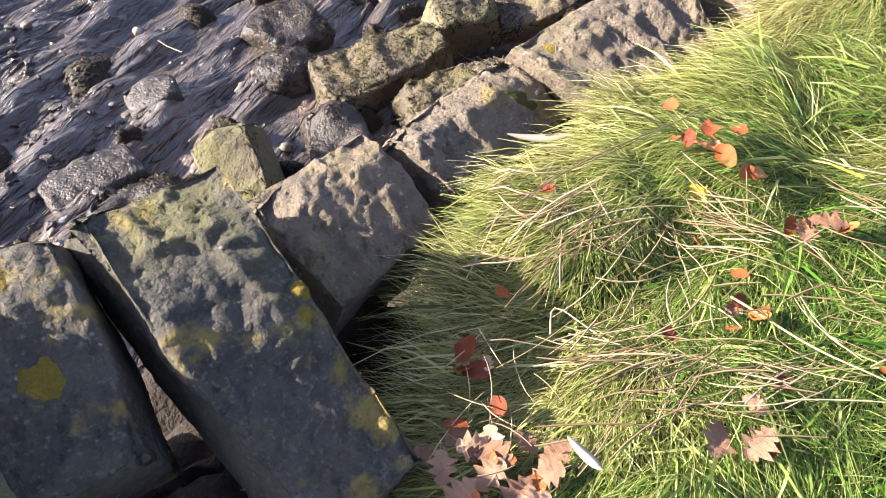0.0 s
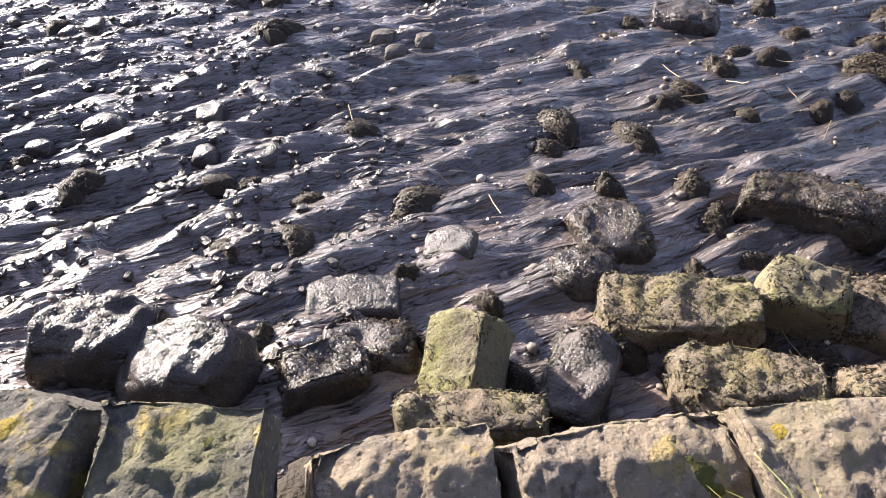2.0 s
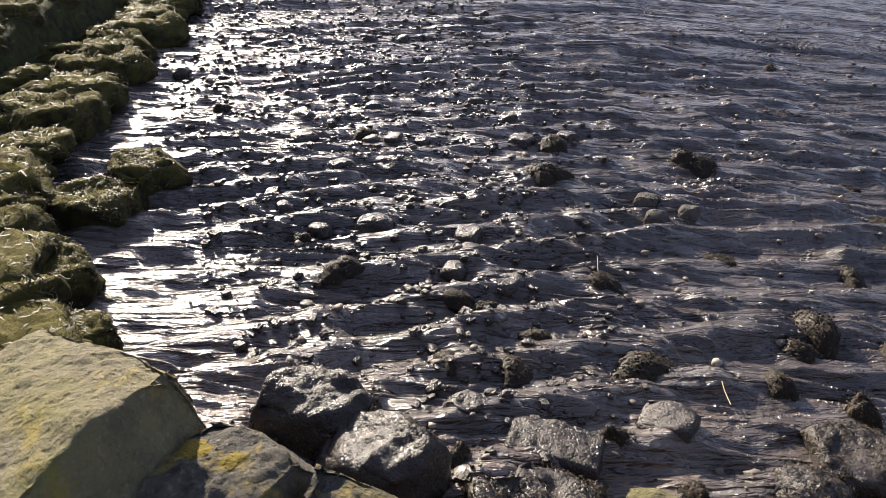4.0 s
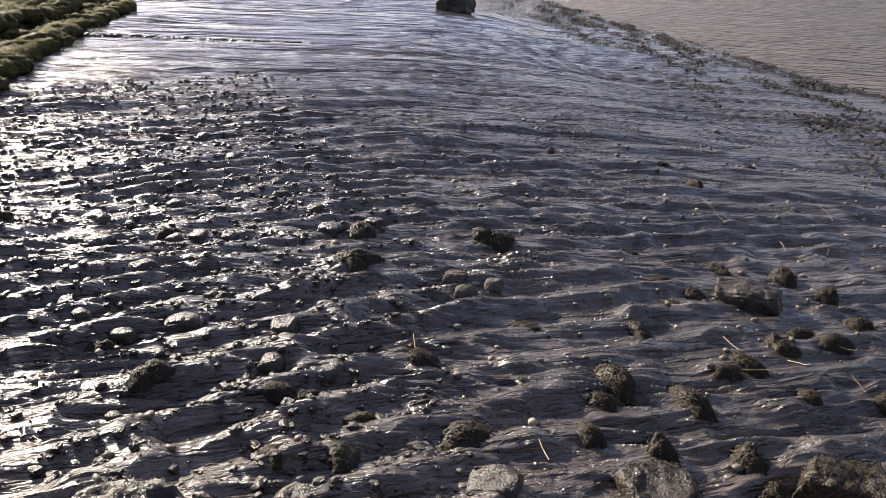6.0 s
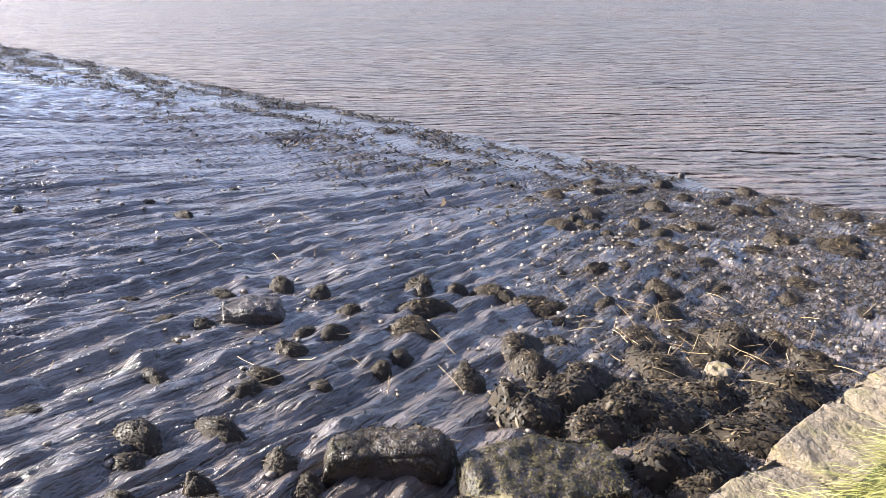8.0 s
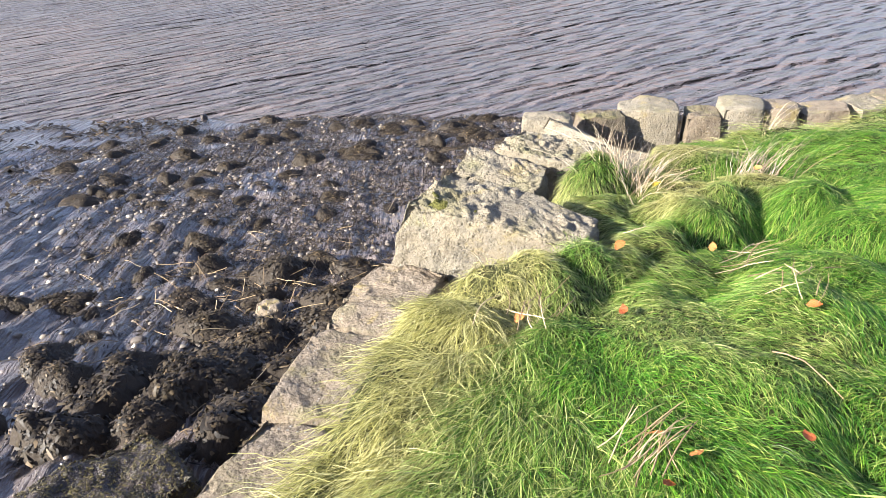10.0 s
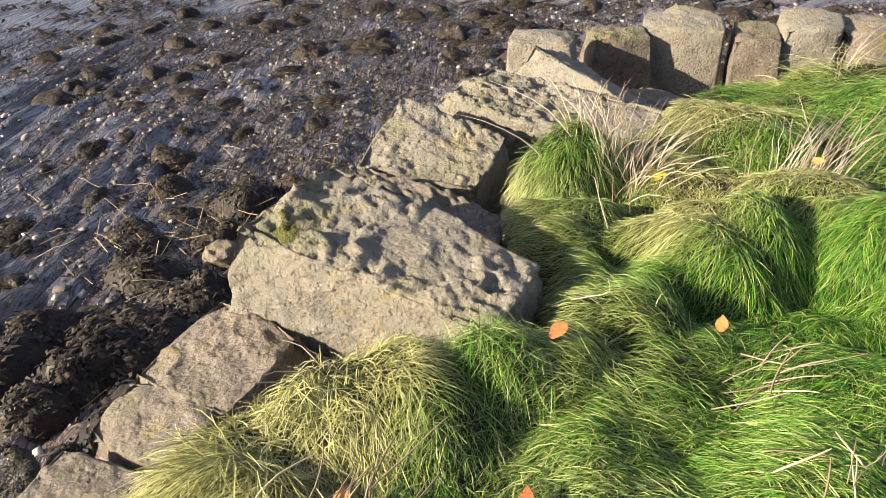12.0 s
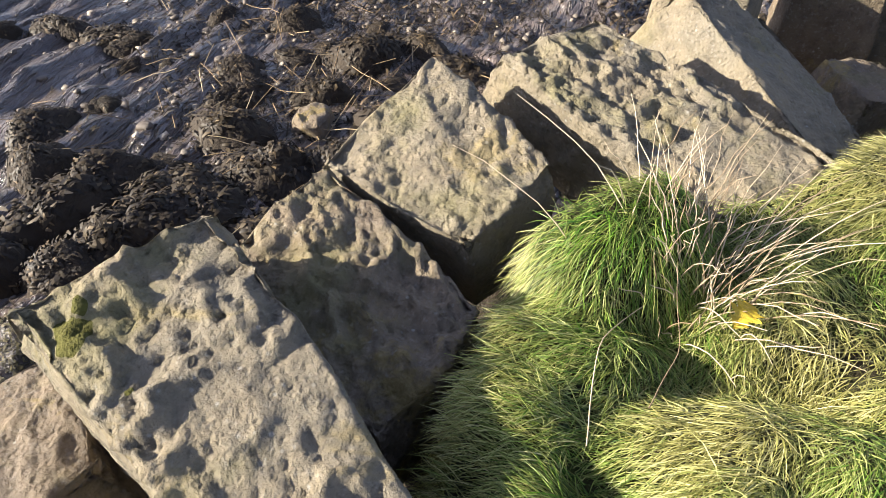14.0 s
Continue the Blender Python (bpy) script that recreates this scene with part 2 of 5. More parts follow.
def turf_material():
    m = Mat("mossy_turf", 0.9, 0.2)
    c = m.mix(m.ramp(m.noise(5, 5), (0.4, 0.0), (0.6, 1.0)), (0.034, 0.027, 0.012), (0.10, 0.092, 0.026))
    m.colour(m.mix(m.ramp(m.upward(), (0.3, 0.0), (0.9, 0.8)), c, m.mix(m.noise(14, 4), (0.085, 0.076, 0.016), (0.25, 0.21, 0.042))))
    b = m.bump(m.noise(30, 5, 0.7), 0.05, 1.0)
    m.bump(m.noise(110, 3), 0.012, 0.9, b)
    return m.m


TURF = turf_material()
MUD = mud_material()
SANDSTONE = stone_material("grey_sandstone", (0.195, 0.16, 0.12), (0.25, 0.195, 0.13), (0.085, 0.068, 0.052), 0.2, 0.2)
LICHEN_STONE = stone_material("lichened_sandstone", (0.092, 0.086, 0.072), (0.135, 0.117, 0.088), (0.042, 0.038, 0.032), 0.30, 0.12)
BUFF_STONE = stone_material("buff_sandstone", (0.215, 0.19, 0.14), (0.27, 0.225, 0.15), (0.095, 0.082, 0.064), 0.12, 0.16)
OCHRE_STONE = stone_material("ochre_lichen_stone", (0.20, 0.175, 0.105), (0.27, 0.23, 0.12), (0.085, 0.075, 0.05), 0.42, 0.30)
MOSSY_STONE = stone_material("algae_stone", (0.14, 0.112, 0.08), (0.20, 0.155, 0.10), (0.05, 0.038, 0.027), 0.1, 0.28)
WET_STONE = stone_material("wet_mud_stone", (0.032, 0.025, 0.020), (0.058, 0.043, 0.034), (0.014, 0.011, 0.009), 0.0, 0.02, True)
COBBLE_STONE = stone_material("grey_cobble", (0.10, 0.09, 0.078), (0.15, 0.13, 0.11), (0.05, 0.043, 0.037), 0.0, 0.02)
GREEN_STONE = stone_material("green_algae_stone", (0.17, 0.145, 0.095), (0.23, 0.20, 0.11), (0.07, 0.055, 0.036), 0.05, 0.55)
# dark core of the wrack mounds; on rubble it paints in the gaps' shade
MUD_AND_GAP_SHADE = Mat("matted_mud_and_gap_shade", 0.8, 0.25)
MUD_AND_GAP_SHADE.colour(MUD_AND_GAP_SHADE.mix(MUD_AND_GAP_SHADE.noise(20, 4), (0.018, 0.013, 0.009), (0.055, 0.042, 0.028)))
MUD_AND_GAP_SHADE.bump(MUD_AND_GAP_SHADE.noise(60, 4), 0.02, 1.0)
MUD_AND_GAP_SHADE = MUD_AND_GAP_SHADE.m
WEED = weed_material()
OLIVE = weed_green_material()
GRASS = grass_material()
SOIL = soil_material()
STRAW = straw_material("dead_stems", ((0.0, (0.15, 0.10, 0.05)), (0.5, (0.33, 0.235, 0.125)), (1.0, (0.58, 0.46, 0.28))))
PALE_STEM = straw_material("pale_dead_stems", ((0.0, (0.24, 0.17, 0.10)), (0.5, (0.44, 0.35, 0.23)), (1.0, (0.64, 0.54, 0.39))))
TWIG = straw_material("brown_twig", ((0.0, (0.10, 0.07, 0.045)), (1.0, (0.22, 0.155, 0.10))))
PALE = straw_material("bleached_wood", ((0.0, (0.34, 0.29, 0.22)), (1.0, (0.58, 0.53, 0.44))))
LEAF = leaf_material("autumn_leaf", (0.16, 0.035, 0.010), (0.38, 0.10, 0.018), (0.56, 0.25, 0.07))
LEAF_PALE = leaf_material("faded_leaf", (0.22, 0.11, 0.06), (0.42, 0.25, 0.15), (0.55, 0.38, 0.24))
LEAF_YELLOW = leaf_material("yellow_leaf", (0.5, 0.36, 0.03), (0.68, 0.52, 0.05), (0.75, 0.6, 0.1))
PEBBLE = pebble_material()
WATER = water_material()


# ---------------------------------------------------------------- mesh helpers
def hash3(ix, iy, iz, seed):
    h = (ix * 374761393 + iy * 668265263 + iz * 2147483647 + seed * 974711) & 0xFFFFFFFF
    h = ((h ^ (h >> 13)) * 1274126177) & 0xFFFFFFFF
    return ((h ^ (h >> 16)) & 0xFFFF) / 65535.0


def vnoise(x, y, z=0.0, seed=0):
    """Smooth value noise, 0 to 1, of numpy arrays."""
    x, y, z = np.broadcast_arrays(np.asarray(x, float), np.asarray(y, float), np.asarray(z, float))
    ix, iy, iz = (np.floor(a).astype(np.int64) for a in (x, y, z))
    fx, fy, fz = (a - np.floor(a) for a in (x, y, z))
    fx, fy, fz = (f * f * (3 - 2 * f) for f in (fx, fy, fz))
    out = 0.0
    for dx in (0, 1):
        for dy in (0, 1):
            for dz in (0, 1):
                wgt = (fx if dx else 1 - fx) * (fy if dy else 1 - fy) * (fz if dz else 1 - fz)
                out = out + wgt * hash3(ix + dx, iy + dy, iz + dz, seed)
    return out


def fractal(x, y, z=0.0, octaves=4, seed=0, gain=0.5):
    total, amp, norm = 0.0, 1.0, 0.0
    for k in range(octaves):
        total = total + amp * (vnoise(np.asarray(x) * 2 ** k, np.asarray(y) * 2 ** k, np.asarray(z) * 2 ** k, seed + k) - 0.5)
        norm += amp
        amp *= gain
    return total / norm * 2


def smooth(a, lo, hi):
    s = np.clip((np.asarray(a, float) - lo) / (hi - lo), 0, 1)
    return s * s * (3 - 2 * s)


def mesh_of(name, verts, faces, materials, slots=None, shade=True, attrs=None):
    """A mesh from numpy arrays; faces is an (n, 3) or (n, 4) array."""
    me = bpy.data.meshes.new(name)
    verts, faces = np.asarray(verts, np.float32), np.asarray(faces, np.int32)
    k = faces.shape[1]
    me.vertices.add(len(verts))
    me.vertices.foreach_set("co", verts.ravel())
    me.loops.add(faces.size)
    me.loops.foreach_set("vertex_index", faces.ravel())
    me.polygons.add(len(faces))
    me.polygons.foreach_set("loop_start", np.arange(0, faces.size, k, dtype=np.int32))
    for mat in materials:
        me.materials.append(mat)
    if slots is not None:
        me.polygons.foreach_set("material_index", np.asarray(slots, np.int32))
    me.update(calc_edges=True)
    me.polygons.foreach_set("use_smooth", np.full(len(faces), shade))
    for key, values in (attrs or {}).items():
        a = me.attributes.new(key, "FLOAT", "POINT")
        a.data.foreach_set("value", np.asarray(values, np.float32))
    return me


def part(name, me, parent, label=""):
    """One mesh object under a thing."""
    ob = new(name, me)
    ob.parent = parent
    return tagged(ob, label) if label else ob


def grid_faces(rows, cols, start=0, closed=False):
    i, j = np.meshgrid(np.arange(rows - 1), np.arange(cols if closed else cols - 1), indexing="ij")
    a = i * cols + j
    b = i * cols + (j + 1) % cols
    return (np.stack([a, b, b + cols, a + cols], -1).reshape(-1, 4) + start).astype(np.int32)


def ribbons(spine, side, widths):
    """Flat strips: spine (n, k, 3), side (n, 3), widths (k,) or (n, k). Returns vertices and quads."""
    n, k, _ = spine.shape
    w = np.broadcast_to(widths, (n, k))[..., None] * 0.5
    v = np.stack([spine - side[:, None] * w, spine + side[:, None] * w], 2).reshape(-1, 3)
    s = np.arange(k - 1)
    quad = np.stack([2 * s, 2 * s + 1, 2 * s + 3, 2 * s + 2], -1)
    return v, (quad[None] + (np.arange(n) * 2 * k)[:, None, None]).reshape(-1, 4)


def tubes(spine, radius, sides=5):
    """Round stems along spines (n, k, 3), radius (k,) or (n, k)."""
    n, k, _ = spine.shape
    r = np.broadcast_to(radius, (n, k))[..., None]
    t = np.gradient(spine, axis=1)
    t /= np.linalg.norm(t, axis=2, keepdims=True) + 1e-9
    ref = np.where(np.abs(t[..., 2:]) > 0.9, np.array([1.0, 0, 0]), np.array([0, 0, 1.0]))
    u = np.cross(t, ref)
    u /= np.linalg.norm(u, axis=2, keepdims=True) + 1e-9
    w = np.cross(t, u)
    ang = np.linspace(0, 2 * np.pi, sides, endpoint=False)
    v = np.stack([spine + r * (np.cos(a) * u + np.sin(a) * w) for a in ang], 2).reshape(-1, 3)
    f = grid_faces(k, sides, 0, True)
    return v, (f[None] + (np.arange(n) * k * sides)[:, None, None]).reshape(-1, 4)


# ---------------------------------------------------------------- the lie of the land
WATER_Z = -2.95


def mud_base(x, y):
    """The foreshore: falls gently from the bank's foot to the river."""
    u, v = x + y, 0.625 * x + 0.78 * y
    near = np.where(u < 0, -1.1 - 0.05 * u, np.where(u < 11, -1.1 - 0.1 * u, -2.2 - 0.065 * (u - 11)))
    far = np.where(v < 0, -1.1 - 0.07 * v, np.where(v < 7.75, -1.1 - 0.142 * v, -2.2 - 0.081 * (v - 7.75)))
    far = np.where(v > 18, np.maximum(-3.03 - 0.05 * (v - 18), -5.0), far)
    k = smooth(v, 5, 12) * smooth(y + x * 0.3, 4, 9)
    return np.clip(near * (1 - k) + far * k, -5.0, -0.45)


def mud_z(x, y):
    """With ribs drawn out by the ebb, small wavelets across them, and lumps."""
    x, y = np.asarray(x, float), np.asarray(y, float)
    r = np.hypot(x - 0.7, y - 0.8)
    w = x - 0.1 * y - 0.018 * y * np.abs(y)
    s = y + 0.3 * x
    bend = 0.34 * (vnoise(x * 0.55, y * 0.35, 0, 5) - 0.5)
    weedy = smooth(x - 0.12 * y, 0.2, 3.0)
    open_mud = smooth(y - 0.9 * x, 3.0, 5.0)
    near = 1 - smooth(r, 9, 16)
    # ribs, two or three to the metre
    rib = 0.5 + 0.5 * np.sin(2 * np.pi * (w + bend) / 0.42 + 4.0 * vnoise(x * 0.8, y * 0.35, 0, 8))
    z = mud_base(x, y) + 0.095 * (rib ** 1.4 - 0.4) * (0.15 + 0.85 * vnoise(w * 1.4, s * 0.55, 0, 9)) * near * (1 - 0.75 * weedy) * (0.25 + 0.75 * open_mud)
    # wavelets that run aslant over the ribs
    wb, sb = 0.84 * x - 0.54 * y, 0.54 * x + 0.84 * y
    n2 = vnoise(wb / 0.078 + 2.6 * vnoise(x * 0.6, y * 0.6, 0, 20), sb / 0.75, 0, 21)
    z = z + 0.062 * (0.5 - np.abs(2 * n2 - 1)) * (0.25 + 1.0 * vnoise(x * 1.3, y * 1.3, 0, 23)) * (1 - smooth(r, 12, 22)) * (1 - 0.45 * weedy)
    wc, sc = 0.89 * x - 0.46 * y, 0.46 * x + 0.89 * y
    n3 = vnoise(wc / 0.05 + 2 * vnoise(x * 1.7, y * 1.7, 0, 24), sc / 0.5, 0, 25)
    z = z + 0.026 * (1 - smooth(r, 6, 11)) * (0.5 - np.abs(2 * n3 - 1)) * (0.2 + vnoise(x * 2.1, y * 2.1, 0, 27))
    z = z + 0.085 * (1 - open_mud) * fractal(x * 2.8, y * 2.8, 0, 3, 75) * near
    z = z + 0.016 * fractal(x * 8, y * 8, 0, 4, 31) * (1 - smooth(r, 8, 16))
    z = z + 0.07 * fractal(x * 0.9, y * 0.9, 0, 3, 41) * (1 - smooth(r, 12, 25))
    lumps = np.maximum(vnoise(x * 3.1, y * 3.1, 0, 51) - 0.6, 0) * 0.16
    # long even lines on the far flat
    far = smooth(r, 8, 14) * (1 - smooth(r, 60, 90)) * (1 - 0.7 * smooth(0.625 * x + 0.78 * y, 12, 16.5))
    long_bend = 0.5 * (vnoise(x * 0.16, y * 0.1, 0, 70) - 0.5)
    z = z + far * (1 - weedy) * (0.14 * (0.5 - np.abs(2 * vnoise((w + long_bend) / 0.5, s / 9.0, 0, 71) - 1)) + 0.08 * (0.5 - np.abs(2 * vnoise((w + long_bend) / 0.26, s / 5.0, 0, 72) - 1)) * (1 - smooth(r, 20, 34)))
    z = z + 0.09 * weedy * fractal(x * 3.4, y * 3.4, 0, 3, 73) * (1 - smooth(0.625 * x + 0.78 * y, 15.5, 17.5))
    return z + lumps * (1 - smooth(r, 8, 14)) * (1 - 0.4 * weedy)


EDGE = np.array([(-60, 30), (-30, 12.6), (-17.8, 5.0), (-12, 1.9), (-9, 0.5), (-6.5, -0.5), (-3.5, -0.6), (-1.8, -0.2), (-0.95, 0.06), (-0.36, 0.36),
                 (-0.11, 0.72), (-0.02, 1.18), (0.08, 1.48), (0.27, 1.68), (0.43, 1.85), (0.89, 2.08), (1.4, 2.62), (1.72, 2.86), (2.12, 3.2), (2.5, 3.52), (2.95, 3.5), (3.3, 3.38),
                 (3.46, 3.8), (3.68, 4.28), (4.15, 4.42), (4.6, 4.5), (5.15, 4.95), (5.7, 4.85), (6.7, 4.55), (9, 4.6), (30, 5), (60, 8)])


def edge_distance(x, y):
    """How far inside the turf's edge a place lies (negative: outside, over the foreshore)."""
    best, sign = np.full(np.shape(x), 1e9), np.ones(np.shape(x))
    for (ax, ay), (bx, by) in zip(EDGE[:-1], EDGE[1:]):
        dx, dy = bx - ax, by - ay
        t = np.clip(((x - ax) * dx + (y - ay) * dy) / (dx * dx + dy * dy), 0, 1)
        d = np.hypot(x - ax - t * dx, y - ay - t * dy)
        side = np.sign(dx * (y - ay) - dy * (x - ax))
        nearer = d < best - 1e-9
        best, sign = np.where(nearer, d, best), np.where(nearer, -side, sign)
    return best * sign


LEVELS = ((0.45, 0.6, 0.20), (0.1, 1.0, -0.06), (0.05, 0.72, -0.08), (0.1, 1.5, -0.06), (0.4, 1.8, -0.04), (0.6, 2.0, -0.03), (0.9, 1.2, 0.02), (1.7, 2.8, 0.10), (2.1, 3.1, 0.14),
          (3.2, 3.1, 0.1), (3.9, 3.2, 0.08), (4.1, 3.9, 0.0), (5.3, 4.8, -0.2), (6.6, 4.4, -0.2), (-0.4, 0.5, 0.0), (-1.2, 0.0, 0.12), (0.6, 0.0, 0.2),
          (2.5, 1.5, 0.1), (5.0, 2.5, 0.05), (-8, 0, -0.4), (-14, 2, -0.35), (-25, 8, -0.1), (0, -4, 0.3), (8, 0, 0.1))
HUMMOCKS = ((3.90, 4.30, 0.25, 0.17), (3.68, 3.86, 0.26, 0.09), (4.02, 3.52, 0.24, 0.12), (4.45, 3.45, 0.3, 0.09), (4.85, 4.3, 0.36, 0.12), (3.42, 3.16, 0.28, 0.05), (3.62, 3.42, 0.19, 0.10),
            (4.6, 3.0, 0.35, 0.1), (2.25, 3.05, 0.35, 0.04), (2.9, 2.95, 0.4, 0.03), (1.25, 2.15, 0.45, 0.08), (0.75, 1.72, 0.36, 0.05), (0.35, 1.4, 0.25, 0.05),
            (0.95, 0.95, 0.35, 0.05), (2.95, 3.40, 0.30, 0.10), (3.28, 3.34, 0.20, 0.07), (2.55, 3.32, 0.25, 0.05), (3.3, 2.5, 0.4, 0.06), (2.9, 2.3, 0.3, 0.05), (3.8, 2.6, 0.35, 0.08), (5.6, 3.9, 0.5, 0.12), (5.2, 3.4, 0.4, 0.1), (0.5, 0.75, 0.25, 0.04))


def land_z(x, y):
    x, y = np.asarray(x, float), np.asarray(y, float)
    num, den = 0.1 * 0.02, 0.02
    for px, py, pz in LEVELS:
        k = np.exp(-((x - px) ** 2 + (y - py) ** 2) / (2 * 0.45 ** 2)) + 0.02 / (0.3 + (x - px) ** 2 + (y - py) ** 2)
        num, den = num + k * pz, den + k
    z = num / den
    for hx, hy, hr, hh in HUMMOCKS:
        q = np.hypot(x - hx, y - hy) / hr
        z = z + hh * np.exp(-q ** 4) - 0.35 * hh * np.exp(-((q - 1.25) / 0.3) ** 2)
    return z + (0.05 + 0.04 * smooth(x, 2.2, 3.2)) * fractal(x * 2.2, y * 2.2, 0, 4, 61)


def bank_z(x, y, d=None):
    d = edge_distance(x, y) if d is None else d
    over = smooth(-d, -0.10, 0.30)
    return land_z(x, y) * (1 - over) + (mud_base(x, y) - 0.5) * over


# foreshore: one sheet to the horizon, finest where it is passed nearest
ang = np.radians(np.concatenate([np.linspace(18, 196, 860), np.linspace(200, 374, 50)]))
rad = np.concatenate([np.geomspace(1.0, 3, 70), np.geomspace(3.03, 15, 470), np.geomspace(15.15, 44, 130), np.geomspace(45, 4500, 36)])
RR, AA = np.meshgrid(rad, ang, indexing="ij")
GX, GY = 0.7 + RR * np.cos(AA), 0.8 + RR * np.sin(AA)
GZ = mud_z(GX, GY)
inland = edge_distance(GX, GY)
GZ = np.where(inland > 0.3, np.minimum(GZ, mud_base(GX, GY) - 0.6), GZ)
ground = new("ground", mesh_of("ground", np.stack([GX, GY, GZ], -1).reshape(-1, 3), grid_faces(*GX.shape, 0, True), [MUD]))
tagged(ground, "wet brown tidal mud with flow ridges and puddles", "mud", kind="structure")

# river
wr = np.concatenate([[0.0], np.geomspace(3, 4600, 60)])
wa = np.linspace(0, 2 * np.pi, 96, endpoint=False)
WR, WA = np.meshgrid(wr, wa, indexing="ij")
water = new("water", mesh_of("water", np.stack([30 + WR * np.cos(WA), 60 + WR * np.sin(WA), np.full(WR.shape, WATER_Z)], -1).reshape(-1, 3),
                             grid_faces(*WR.shape, 0, True), [WATER]))
tagged(water, "rippled brown river water reflecting pale blue sky", "water", kind="structure")

# turf bank
xs = np.concatenate([np.linspace(-60, -13, 40), np.arange(-12.5, -2.5, 0.16), np.arange(-2.4, 7.4, 0.036), np.linspace(7.6, 60, 50)])
ys = np.concatenate([np.linspace(-40, -3, 40), np.arange(-2.8, 0.0, 0.12), np.arange(0.0, 5.7, 0.036), np.linspace(5.8, 32, 50)])
BX, BY = np.meshgrid(xs, ys, indexing="ij")
BD = edge_distance(BX, BY)
bank = new("bank", mesh_of("bank", np.stack([BX, BY, bank_z(BX, BY, BD)], -1).reshape(-1, 3), grid_faces(*BX.shape), [SOIL]))
tagged(bank, "dark earth and matted turf of the river bank", "bank", kind="structure")


def turf_top(x, y):
    return float(bank_z(np.array([x]), np.array([y]))[0])


# ---------------------------------------------------------------- stones
def box_points(nx, ny, nz):
    """A closed grid over the six sides of the cube -1..1, with shared edges."""
    verts, faces, seen = [], [], {}

    def vid(i, j, k):
        key = (i, j, k)
        if key not in seen:
            seen[key] = len(verts)
            verts.append((2 * i / nx - 1, 2 * j / ny - 1, 2 * k / nz - 1))
        return seen[key]

    for i in range(nx):
        for j in range(ny):
            faces.append((vid(i, j, nz), vid(i + 1, j, nz), vid(i + 1, j + 1, nz), vid(i, j + 1, nz)))
            faces.append((vid(i, j, 0), vid(i, j + 1, 0), vid(i + 1, j + 1, 0), vid(i + 1, j, 0)))
    for i in range(nx):
        for k in range(nz):
            faces.append((vid(i, 0, k), vid(i + 1, 0, k), vid(i + 1, 0, k + 1), vid(i, 0, k + 1)))
            faces.append((vid(i, ny, k), vid(i, ny, k + 1), vid(i + 1, ny, k + 1), vid(i + 1, ny, k)))
    for j in range(ny):
        for k in range(nz):
            faces.append((vid(0, j, k), vid(0, j, k + 1), vid(0, j + 1, k + 1), vid(0, j + 1, k)))
            faces.append((vid(nx, j, k), vid(nx, j + 1, k), vid(nx, j + 1, k + 1), vid(nx, j, k + 1)))
    return np.array(verts), np.array(faces)


def cell_distance(x, y, z, seed):
    """Distance to the nearest of scattered points, one to a unit cell."""
    ix, iy, iz = (np.floor(a).astype(np.int64) for a in (x, y, z))
    best = np.full(np.shape(x), 9.0)
    for dx in (-1, 0, 1):
        for dy in (-1, 0, 1):
            for dz in (-1, 0, 1):
                cx, cy, cz = ix + dx, iy + dy, iz + dz
                d = (cx + hash3(cx, cy, cz, seed) - x) ** 2 + (cy + hash3(cx, cy, cz, seed + 1) - y) ** 2 + (cz + hash3(cx, cy, cz, seed + 2) - z) ** 2
                best = np.minimum(best, d)
    return np.sqrt(best)


